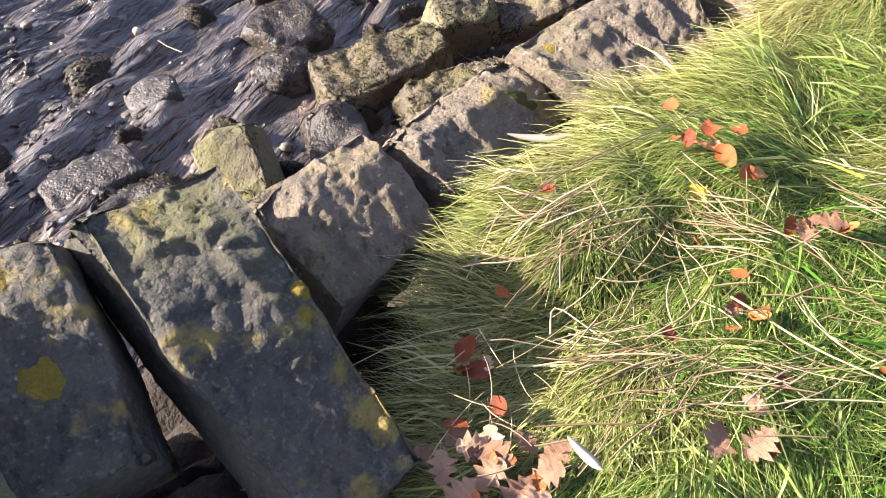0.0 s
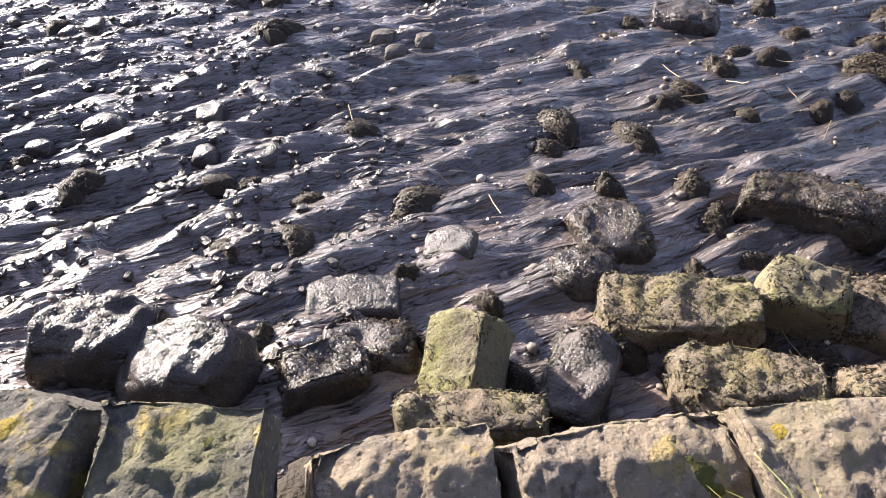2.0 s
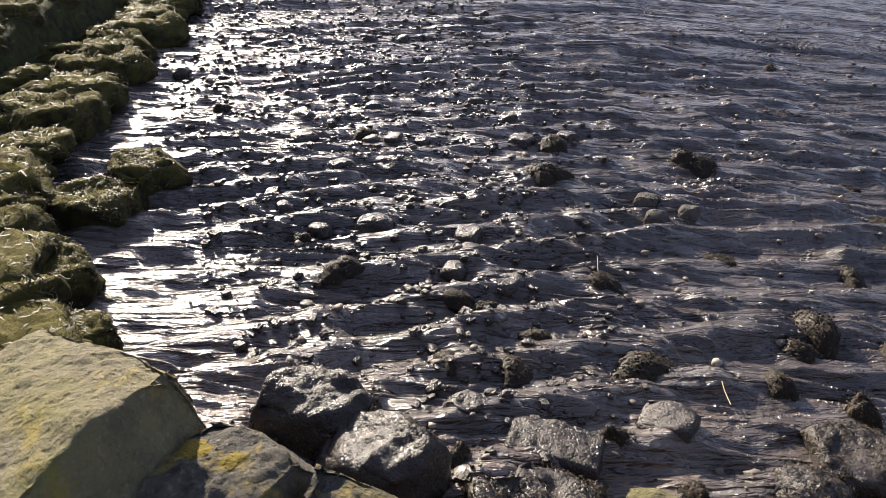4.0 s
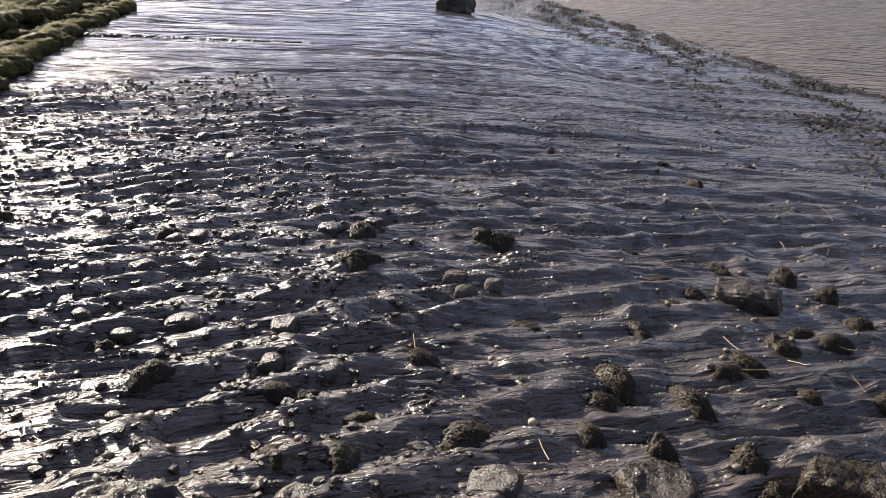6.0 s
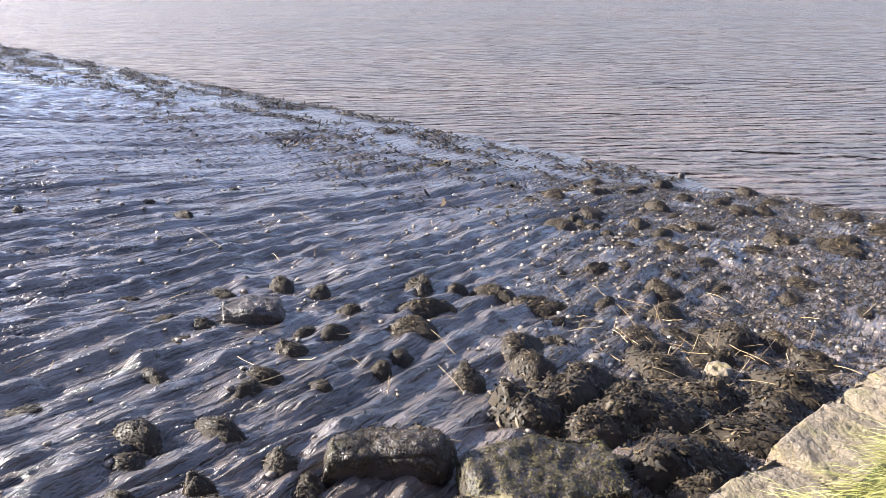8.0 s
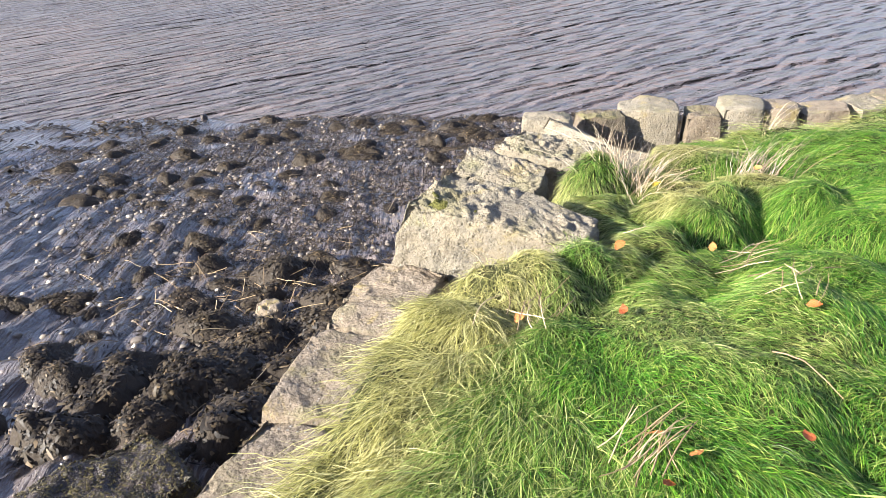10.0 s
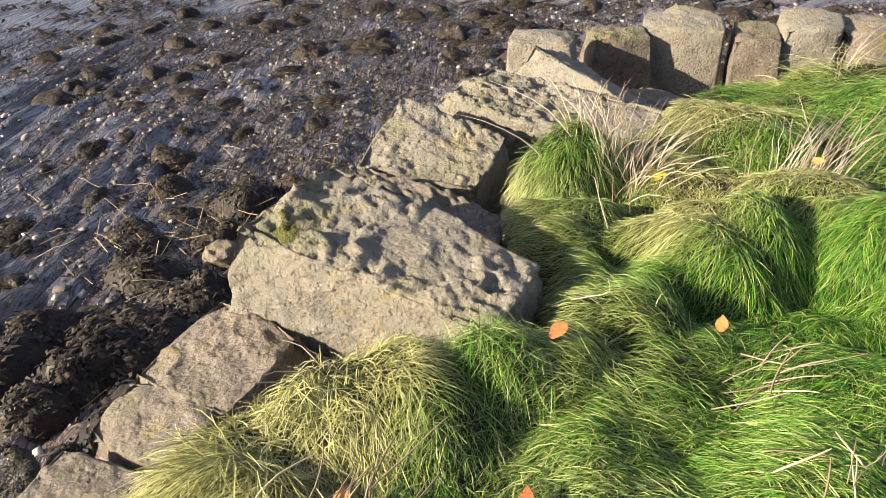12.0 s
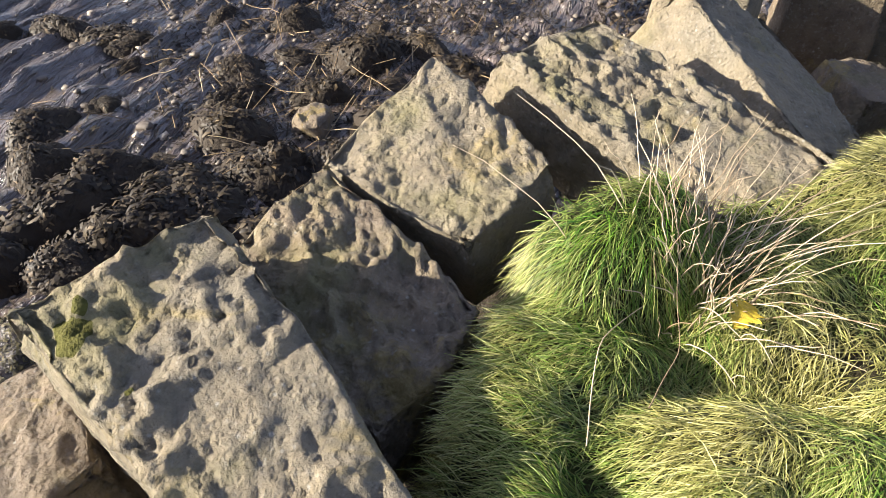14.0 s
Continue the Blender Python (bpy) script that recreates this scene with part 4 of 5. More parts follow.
boulder(-1.05, 2.42, (0.34, 0.50, 0.42), (27, -14, 18), GREEN_STONE, "wedge-shaped rock bright green with algae", 501, WEED, 90, 0.25, spread=0.75, soft=0.08, lumpy=0.09, warp=0.7)
boulder(-0.42, 3.62, (0.80, 0.42, 0.34), (6, 4, 35), MOSSY_STONE, "flat brown slab with algae and weed at its edges", 502, OLIVE, 420, 0.3, soft=0.09, lumpy=0.17, warp=0.9)
boulder(0.10, 4.12, (0.42, 0.34, 0.40), (10, 12, 20), GREEN_STONE, "upright green-topped rock beside weedy slabs", 503, WEED, 120, 0.25, spread=0.7, soft=0.08, lumpy=0.09, warp=0.6)
boulder(0.06, 3.36, (0.62, 0.36, 0.38), (4, 3, 28), MOSSY_STONE, "square brown block with green top and weed skirt", 504, OLIVE, 300, 0.3, soft=0.09, lumpy=0.17, warp=0.9)
boulder(0.48, 4.36, (0.66, 0.45, 0.34), (5, -6, 20), MOSSY_STONE, "low slab greened by algae and hung with weed", 505, WEED, 420, 0.3, soft=0.09, lumpy=0.17, warp=0.9)
boulder(0.78, 3.75, (0.66, 0.4, 0.36), (5, 4, 32), MOSSY_STONE, "weedy brown slab at the bank's foot", 506, WEED, 500, 0.3, soft=0.09, lumpy=0.17, warp=0.9)
boulder(-0.16, 5.02, (0.80, 0.36, 0.34), (2, 2, 12), WET_STONE, "dark rock with a thick cap of wrack", 507, WEED, 800, 0.25)
boulder(0.92, 5.05, (1.05, 0.60, 0.30), (6, 3, 18), WET_STONE, "broad flat slab shaggy with olive weed", 508, OLIVE, 1500, 0.2, spread=0.35)
boulder(-0.62, 2.86, (0.34, 0.48, 0.28), (4, 5, 10), WET_STONE, "mud-plastered mound with wet sheen", 509, WEED, 110, 0.3, spread=0.7)
boulder(-1.06, 4.02, (0.42, 0.40, 0.24), (4, 0, 50), WET_STONE, "muddy rock with a dark weed fringe", 510, WEED, 260, 0.3)
boulder(-0.98, 3.62, (0.32, 0.28, 0.2), (0, 6, 20), WET_STONE, "small muddy rock with weed", 511, WEED, 160, 0.3)
boulder(-1.85, 2.62, (0.50, 0.26, 0.12), (4, 6, 42), WET_STONE, "thin flat slab coated in smooth brown mud", 512, None, 0, 0.35, soft=0.1, lumpy=0.1, warp=0.6)
boulder(-1.72, 3.3, (0.30, 0.24, 0.14), (5, -4, 30), WET_STONE, "flat mud-coated stone lying level", 513, None, 0, 0.3)
boulder(-2.50, 1.56, (0.58, 0.40, 0.34), (8, 12, 35), WET_STONE, "black wet rock shining in the sun", 514, WEED, 60, 0.3, spread=0.75)
boulder(-2.10, 1.66, (0.52, 0.38, 0.36), (10, -8, 25), WET_STONE, "dark wet rock with a pale rim", 515, WEED, 50, 0.3, spread=0.75)
boulder(-1.58, 2.12, (0.40, 0.30, 0.24), (3, 8, 60), WET_STONE, "wet glistening rock below the slabs", 516, WEED, 120, 0.3)
boulder(-2.28, 2.34, (0.20, 0.18, 0.14), (0, 0, 10), WET_STONE, "small wet rounded stone", 517, None, 0, 0.3)
boulder(-1.55, 2.42, (0.42, 0.26, 0.2), (0, 6, 40), WET_STONE, "weedy dark rock below the slabs", 518, WEED, 240, 0.3)
boulder(-0.78, 2.28, (0.66, 0.26, 0.32), (4, 4, 40), MOSSY_STONE, "mossy lower slab behind the armour stones", 519, OLIVE, 200, 0.0, pits=0.003)
boulder(-2.13, 7.55, (0.62, 0.42, 0.26), (4, 2, 20), WET_STONE, "dark mud-coated rock among wrack", 520, WEED, 160, 0.35)
boulder(2.68, 7.56, (0.30, 0.26, 0.26), (4, 2, 70), SANDSTONE, "rounded grey boulder below the bank", 521, None, 0, 0.2)
boulder(-6.0, 1.38, (0.58, 0.46, 0.42), (4, 2, 20), TURF, "moss-capped boulder at the bank's foot", 522, OLIVE, 420, 0.25)
boulder(-5.6, 0.95, (0.66, 0.5, 0.36), (4, 2, 50), TURF, "mossy brown boulder at the bank's foot", 523, OLIVE, 520, 0.25)
boulder(-3.8, 0.62, (0.36, 0.3, 0.26), (4, 2, 10), TURF, "small weedy boulder by the wet mud", 524, OLIVE, 160, 0.25)
boulder(-4.6, 0.55, (0.5, 0.4, 0.34), (4, 2, 10), TURF, "brown weedy boulder by the wet mud", 525, OLIVE, 260, 0.25)
boulder(-3.0, 0.75, (0.5, 0.42, 0.3), (4, 8, 40), WET_STONE, "black wet boulder below the bank", 526, None, 0, 0.25)
boulder(-26.0, 27.6, (1.7, 1.1, 0.95), (4, 2, 20), WET_STONE, "lone black boulder far out on the flat", 527, None, 0, 0.2)
for x, y, w in ((-3.95, 5.25, 0.2), (-3.66, 5.08, 0.17), (-3.62, 5.42, 0.17)):
    boulder(x, y, (w, w * 0.85, w * 0.7), (0, 0, 40 * x), COBBLE_STONE, "rounded grey cobble on the mud", 530 + int(10 * y), None, 0, 0.4, "cobble")

# rubble that fills the face between the armour stones and the mud, out to the bank's foot; its dark colour paints in
# the shade
k = 0
for (ax, ay), (bx, by) in zip(EDGE[4:-3], EDGE[5:-2]):
    ln = math.hypot(bx - ax, by - ay)
    steps = max(1, int(ln / 0.42))
    for s in range(steps):
        f = (s + 0.5) / steps
        px, py = ax + (bx - ax) * f, ay + (by - ay) * f
        ox, oy = -(by - ay) / ln, (bx - ax) / ln
        for row, (out, drop) in enumerate(((0.34, 0.8), (0.62, 1.05))):
            x, y = px + ox * out + rng.uniform(-0.08, 0.08), py + oy * out + rng.uniform(-0.08, 0.08)
            top = float(land_z(px, py))
            low = float(mud_base(x, y))
            z = max(low + 0.14, top - drop)
            size = (rng.uniform(0.36, 0.55), rng.uniform(0.3, 0.45), rng.uniform(0.3, 0.45))
            ob = new("rubble_stone", stone_mesh(size, 0, 1, 700 + k, MUD_AND_GAP_SHADE, 0.05, 0.08, 0.07, 0.01, 0.1))
            ob.matrix_world = pose(x, y, z, rng.uniform(-15, 15), rng.uniform(-15, 15), rng.uniform(0, 180))
            tagged(ob, "rubble stone in the bank's face, coloured dark for shade", "rock", "rubble under the armour stones")
            k += 1

# stones added between the slabs, coloured dark in place of the gaps' deep shade
for x, y, z in ((-0.68, 0.80, -0.30), (-0.60, 0.58, -0.14), (-0.86, 1.02, -0.42), (-0.26, 1.20, -0.34), (-0.12, 1.02, -0.22), (-0.95, 0.62, -0.1), (-0.50, 1.27, 0.0), (-0.44, 1.22, -0.08)):
    ob = new("rubble_stone", stone_mesh((0.34, 0.36, 0.4), 0, 1, 700 + k, MUD_AND_GAP_SHADE, 0.05, 0.08, 0.05, 0.01, 0.1))
    ob.matrix_world = pose(x, y, z, rng.uniform(-10, 10), rng.uniform(-10, 10), 36)
    tagged(ob, "stone added in the gap between slabs, coloured dark for shade", "rock", "rubble under the armour stones")
    k += 1

# mossy turf lumps of the low bank upstream
def lump_mesh(seed):
    me = stone_mesh((1.0, 0.8, 0.5), 0, 1, seed, TURF, 0.07, 0.24, 0.16, 0.0, 0.1, 0.0, 0.8)
    v, nv = np.zeros(len(me.vertices) * 3), np.zeros(len(me.vertices) * 3)
    me.vertices.foreach_get("co", v)
    me.vertices.foreach_get("normal", nv)
    v, nv = v.reshape(-1, 3), nv.reshape(-1, 3)
    g = np.random.default_rng(seed)
    pick = g.choice(np.nonzero(nv[:, 2] > -0.1)[0], 300)
    fv, ff = fronds(v[pick], nv[pick], 0.11, 0.012, seed + 2, 0.5)
    return me, mesh_of("shaggy_moss", fv, ff, [OLIVE])


LUMPS = [lump_mesh(640 + k) for k in range(5)]


def put_lump(x, y, s, z):
    me, fringe = LUMPS[int(rng.integers(0, 5))]
    ob = new("mossy_hummock", me)
    tagged(part("shaggy_moss", fringe, ob), kind="stuff")
    ob.matrix_world = Matrix.LocRotScale((x, y, z), Euler((rng.uniform(-0.1, 0.1), rng.uniform(-0.1, 0.1), rng.uniform(0, 6.3))), (s, s, s * rng.uniform(0.7, 1.0)))
    tagged(ob, "rounded hummock of dark mossy turf", "turf", "mossy hummocks of the low bank")


for (ax, ay), (bx, by) in zip(EDGE[1:6], EDGE[2:7]):
    ln = math.hypot(bx - ax, by - ay)
    for s in range(int(ln / 0.55) + 1):
        f = (s + rng.uniform(0.2, 0.8)) / (int(ln / 0.55) + 1)
        px, py = ax + (bx - ax) * f, ay + (by - ay) * f
        ox, oy = -(by - ay) / ln, (bx - ax) / ln
        for out in (0.75, 0.2, -0.5, -1.2, -2.0):
            x, y = px + ox * (out + rng.uniform(-0.15, 0.15)), py + oy * (out + rng.uniform(-0.15, 0.15))
            top = float(mud_base(x, y)) + 0.30 if out > 0.5 else turf_top(x, y) + 0.12 if out < 0 else turf_top(x, y) * 0.5 + 0.5 * (float(mud_base(x, y)) + 0.45) + 0.08
            put_lump(x, y, rng.uniform(0.6, 1.0) * (1.0 if out > -1 else 1.35), top)


# ---------------------------------------------------------------- pebbles
def pebble_mesh(seed):
    v, f = box_points(5, 5, 4)
    v = v / np.linalg.norm(v, axis=1, keepdims=True) ** 0.75
    v = v * np.array([0.5, 0.38, 0.26]) * (1 + 0.35 * fractal(v[:, 0] + seed, v[:, 1], v[:, 2], 2, seed))[:, None]
    return mesh_of("pebble", v, f, [PEBBLE])


PEBBLES = [pebble_mesh(800 + k) for k in range(5)]


def put_pebble(x, y, w):
    ob = new("pebble", PEBBLES[int(rng.integers(0, 5))])
    ob.matrix_world = Matrix.LocRotScale((x, y, float(mud_z(x, y)) + 0.04 * w), Euler((rng.uniform(-0.4, 0.4), rng.uniform(-0.4, 0.4), rng.uniform(0, 6.3))), (w, w, w))
    return tagged(ob, "pale rounded pebble lying on wet mud", "pebble", "pebbles on the foreshore")


placed = 0
while placed < 290:
    x, y = rng.uniform(-6, 12), rng.uniform(2.6, 15)
    if edge_distance(x, y) > -1.0 or 0.625 * x + 0.78 * y > 16 or y - 0.45 * x < 2.0:
        continue
    dense = float(smooth(x + 0.10 * (y - 8), -0.5, 3.0))
    if rng.uniform() > 0.15 + dense:
        continue
    put_pebble(x, y, rng.uniform(0.04, 0.14) * (0.7 if dense < 0.5 else 1.0))
    placed += 1
n = 12000
cx, cy = rng.uniform(-9, 16, n), rng.uniform(1.2, 17, n)
keep = (edge_distance(cx, cy) < -0.8) & (0.625 * cx + 0.78 * cy < 17.2) & (rng.uniform(0, 1, n) < 0.22 + smooth(cx + 0.10 * (cy - 8), -0.5, 3.0)) & (cy - 0.1 * cx > 1.0)
cx, cy = cx[keep], cy[keep]
tv, tf = box_points(2, 2, 2)
tv = tv / np.linalg.norm(tv, axis=1, keepdims=True) * np.array([0.5, 0.4, 0.28])
ca = rng.uniform(0, 6.3, len(cx))
sz = 0.022 + 0.075 * rng.uniform(0, 1, len(cx)) ** 2
vx = np.cos(ca)[:, None] * tv[:, 0] - np.sin(ca)[:, None] * tv[:, 1]
vy = np.sin(ca)[:, None] * tv[:, 0] + np.cos(ca)[:, None] * tv[:, 1]
pv = np.stack([vx, vy, np.broadcast_to(tv[:, 2], vx.shape)], -1) * sz[:, None, None] * rng.uniform(0.6, 1.35, vx.shape)[..., None] + np.stack([cx, cy, mud_z(cx, cy) + 0.006], -1)[:, None]
pf = (tf[None] + (np.arange(len(cx)) * len(tv))[:, None, None]).reshape(-1, 4)
tagged(new("shingle", mesh_of("shingle", pv.reshape(-1, 3), pf, [PEBBLE])), "small stones and shells scattered over the mud", "shingle", kind="stuff")
# a stone standing in the shallows
ob = new("marker_stone", stone_mesh((0.16, 0.14, 0.5), 0, 1, 990, WET_STONE, 0.03, 0.04, 0.02, 0.0, 0.02))
ob.matrix_world = pose(4.2, 18.5, WATER_Z + 0.16, 3, 4, 20)
tagged(ob, "dark stone standing in the shallow river", "stone")


# ---------------------------------------------------------------- turf
def blades(n, x0, x1, y0, y1, lo, hi, seed, inside=-0.16, wide=1.0, pale=0.02):
    """Blades of grass that lie over with the slope, more straw-coloured near the edge."""
    g = np.random.default_rng(seed)
    x, y = g.uniform(x0, x1, n), g.uniform(y0, y1, n)
    d = edge_distance(x, y)
    keep = (y - y0 > 0.5 * g.uniform(0, 1, n) ** 2 + 0.25 * vnoise(x * 3, y * 3, 0, 77)) & (d > inside) & (fractal(x * 3.3, y * 3.3, 0, 2, 91) + 0.6 * fractal(x * 15, y * 15, 0, 2, 87) + g.uniform(-0.5, 0.5, n) > -0.55)
    x, y, d = x[keep], y[keep], d[keep]
    n = len(x)
    e = 0.05
    z = bank_z(x, y)
    gx, gy = (land_z(x + e, y) - land_z(x - e, y)) / (2 * e), (land_z(x, y + e) - land_z(x, y - e)) / (2 * e)
    ex, ey = (edge_distance(x + e, y) - d) / e, (edge_distance(x, y + e) - d) / e
    rim = np.exp(-np.maximum(d, 0) / 0.26)
    straw = np.exp(-np.maximum(d, 0) / (0.17 + 0.22 * vnoise(x * 1.1, y * 1.1, 0, 94)))
    turn = 3.0 * (vnoise(x * 1.7, y * 1.7, 0, 95) - 0.5) + 1.2 * (vnoise(x * 7, y * 7, 0, 96) - 0.5)
    fx = -0.3 * gx - 0.9 * rim * ex + 0.9 * np.cos(3.5 + turn)
    fy = -0.3 * gy - 0.9 * rim * ey + 0.9 * np.sin(3.5 + turn)
    fx, fy = fx + g.normal(0, 0.5, n), fy + g.normal(0, 0.5, n)
    fl = np.hypot(fx, fy) + 1e-6
    lie = np.clip(0.45 + 0.5 * fl, 0.5, 1.05)
    fx, fy = fx / fl, fy / fl
    clump = vnoise(x * 13, y * 13, 0, 89)
    tall = g.uniform(lo, hi, n) * (0.45 + 0.5 * vnoise(x * 4, y * 4, 0, 97) + 0.75 * clump)
    up = g.uniform(0.15, 0.6, n) + 0.3 * clump
    s = np.array([0.0, 0.3, 0.65, 1.0])
    ahead = (s[None] ** 1.15) * (tall * lie)[:, None]
    rise = tall[:, None] * (up[:, None] * s[None] - (up * 0.85)[:, None] * s[None] ** 2.2)
    curl = g.normal(0, 0.24, n)[:, None] * s[None] ** 2 * tall[:, None]
    px = x[:, None] + fx[:, None] * ahead - fy[:, None] * curl
    py = y[:, None] + fy[:, None] * ahead + fx[:, None] * curl
    slope = gx * fx + gy * fy
    pz = z[:, None] + rise + np.clip(slope, -1.2, 0.6)[:, None] * ahead * 0.85 + 0.004
    spine = np.stack([px, py, pz], -1)
    roll = g.normal(0, 0.5, n)
    side = np.stack([-fy * np.cos(roll), fx * np.cos(roll), np.sin(roll)], -1)
    v, f = ribbons(spine, side, wide * np.array([0.0022, 0.0024, 0.0018, 0.0005]) * g.uniform(0.8, 1.3, n)[:, None])
    spots = sum(np.exp(-((x - sx) ** 2 + (y - sy) ** 2) / (sr * sr)) for sx, sy, sr in ((3.98, 3.62, 0.17), (4.3, 3.85, 0.2), (2.4, 3.3, 0.28), (4.85, 4.35, 0.2), (4.6, 3.6, 0.2), (3.75, 4.35, 0.1), (3.95, 4.36, 0.13), (2.2, 3.08, 0.2), (2.62, 3.2, 0.2), (2.0, 2.9, 0.2), (2.68, 3.42, 0.22), (2.92, 3.4, 0.13)))
    dry = np.clip(pale + 1.2 * spots + 1.1 * straw * smooth(vnoise(x * 2.3, y * 2.3, 0, 98), 0.1, 0.45) + 0.38 * smooth(vnoise(x * 2.6 + 7, y * 2.6, 0, 99), 0.6, 0.85) + g.normal(0, 0.22, n), 0, 1) * 0.85
    return mesh_of("grass", v, f, [GRASS], None, False, {"dry": np.repeat(dry, 8)})


tagged(new("grass", blades(200000, -0.7, 2.6, -0.1, 3.7, 0.07, 0.18, 41, wide=0.9, pale=0.32)), "long green and straw-coloured grass lying over the bank", "grass", kind="stuff")
tagged(new("grass", blades(330000, 2.2, 5.8, 1.5, 5.0, 0.036, 0.085, 42, wide=0.85)), "lush combed-over grass in rounded tussocks", "grass", kind="stuff")
tagged(new("grass", blades(26000, 5.6, 9.5, 1.5, 5.0, 0.12, 0.26, 43)), "shaggy green grass behind the stone row", "grass", kind="stuff")
tagged(new("grass", blades(26000, -19, -1.0, -4, 8, 0.10, 0.2, 44)), "rough brownish grass on the low bank", "grass", kind="stuff")

tagged(new("grass", blades(60000, -8, 12, -7, 1.9, 0.12, 0.26, 45, wide=3.2, pale=0.2)), "rough green meadow grass behind the bank", "grass", kind="stuff")


# ---------------------------------------------------------------- dead stems, twigs and leaves
def stems(n, x, y, spread, length, head, fan, seed, rise=0.05, radius=0.0016, lift=0.075):
    """Dry stems lying about a place, roughly along a heading in degrees."""
    g = np.random.default_rng(seed)
    cx, cy = x + g.normal(0, spread, n), y + g.normal(0, spread, n)
    a = np.radians(head) + g.normal(0, math.radians(fan), n)
    ln = length * g.uniform(0.5, 1.25, n)
    s = np.linspace(-0.5, 0.5, 6)
    bend = g.normal(0, 0.05, n)
    px = cx[:, None] + np.cos(a)[:, None] * s * ln[:, None] - np.sin(a)[:, None] * (bend * ln)[:, None] * (s * s * 4 - 0.5)
    py = cy[:, None] + np.sin(a)[:, None] * s * ln[:, None] + np.cos(a)[:, None] * (bend * ln)[:, None] * (s * s * 4 - 0.5)
    pz = bank_z(px, py) * 0.5 + (bank_z(cx, cy) * 0.5 + lift + g.uniform(0, rise, n))[:, None] + g.normal(0, 0.25, n)[:, None] * s * ln[:, None] * 0.4
    pz = np.maximum(pz, bank_z(px, py) + np.where(px < 2.3, 0.085, 0.05))
    return tubes(np.stack([px, py, pz], -1), radius * g.uniform(0.6, 1.6, n)[:, None] * np.array([0.8, 1, 1, 0.95, 0.8, 0.5]))


def stem_parts(name, x, y, made, n, mat, label, category, group):
    """A heap or tuft: an Empty on the turf, with each stem a part of its own."""
    root = new(name)
    root.location = (x, y, turf_top(x, y))
    tagged(root, label, category, group)
    v, f = made
    per_v, per_f = len(v) // n, len(f) // n
    for i in range(n):
        part("stem", mesh_of("stem", v[i * per_v:(i + 1) * per_v] - np.array(root.location), f[:per_f], [mat]), root)
    return root


for k, (n, x, y, spread, length, head, fan) in enumerate(((46, 0.42, 0.86, 0.085, 0.26, 20, 24), (40, 0.30, 1.22, 0.10, 0.32, 30, 24), (34, 0.72, 1.28, 0.09, 0.24, -30, 28), (30, 0.68, 0.76, 0.06, 0.22, 0, 20),
                                                          (26, 0.95, 1.0, 0.12, 0.22, -20, 30), (24, 2.62, 2.28, 0.05, 0.22, 25, 16), (18, 2.72, 2.98, 0.07, 0.24, 50, 22), (14, 3.72, 2.95, 0.06, 0.2, -20, 30),
                                                          (16, 0.1, 0.75, 0.08, 0.2, 10, 60), (26, 0.55, 1.05, 0.12, 0.2, 70, 40), (24, 0.2, 1.38, 0.1, 0.2, 10, 40), (22, 1.15, 1.35, 0.1, 0.2, -30, 30), (14, 3.55, 2.6, 0.06, 0.15, 20, 40))):
    stem_parts("straw_pile", x, y, stems(n, x, y, spread, length * 0.85, head, fan, 900 + k), n, STRAW, "heap of dry broken reed stems on the grass", "straw", "straw heaps on the turf")


def upright_tuft(n, x, y, height, lean, seed, spread=0.09):
    """A dead plant: pale stems that fan up out of a tuft."""
    g = np.random.default_rng(seed)
    bx, by = x + g.normal(0, spread, n), y + g.normal(0, spread, n)
    s = np.linspace(0, 1, 6)
    ln = height * g.uniform(0.5, 1.2, n)
    ax, ay = lean[0] + g.normal(0, 0.35, n) + (bx - x) * 3, lean[1] + g.normal(0, 0.35, n) + (by - y) * 3
    px = bx[:, None] + (ax * ln)[:, None] * (s * 0.5 + 0.4 * s * s) + g.normal(0, 0.006, (n, 6)) * s
    py = by[:, None] + (ay * ln)[:, None] * (s * 0.5 + 0.4 * s * s) + g.normal(0, 0.006, (n, 6)) * s
    pz = bank_z(bx, by)[:, None] + ln[:, None] * (s - 0.3 * s * s)
    return tubes(np.stack([px, py, pz], -1), np.array([0.0016, 0.0015, 0.0014, 0.0012, 0.0010, 0.0006]))


for k, (n, x, y, h, lean) in enumerate(((150, 4.12, 4.12, 0.24, (0.35, 0.15)), (30, 3.86, 4.52, 0.17, (0.3, 0.2)), (50, 4.6, 3.7, 0.22, (1.3, 0.4)), (30, 5.9, 4.75, 0.25, (0.4, 0.2)), (16, 2.82, 3.5, 0.12, (-0.2, 0.3)))):
    stem_parts("dead_tuft", x, y, upright_tuft(n, x, y, h, lean, 930 + k), n, PALE_STEM, "pale dead stems standing up from a grass tussock", "dead plant", "dead tufts in the turf")


def twig(points, radius, mat, label, name="twig"):
    """One long stem through a few places: x, y and height over the turf."""
    p = np.array([(x, y, turf_top(x, y) + h) for x, y, h in points])
    t = np.linspace(0, len(p) - 1, 14)
    sp = np.stack([np.interp(t, np.arange(len(p)), p[:, c]) for c in range(3)], -1)
    sp[1:-1] = 0.25 * sp[:-2] + 0.5 * sp[1:-1] + 0.25 * sp[2:]
    sp += (fractal(t[:, None] * 1.3 + np.arange(3) * 9, np.full((14, 3), radius * 1e4), 0, 2, 3)) * 0.006
    v, f = tubes(sp[None], np.linspace(radius, radius * 0.45, 14)[None], 6)
    return tagged(new(name, mesh_of(name, v, f, [mat])), label, "twig", "twigs on the bank")


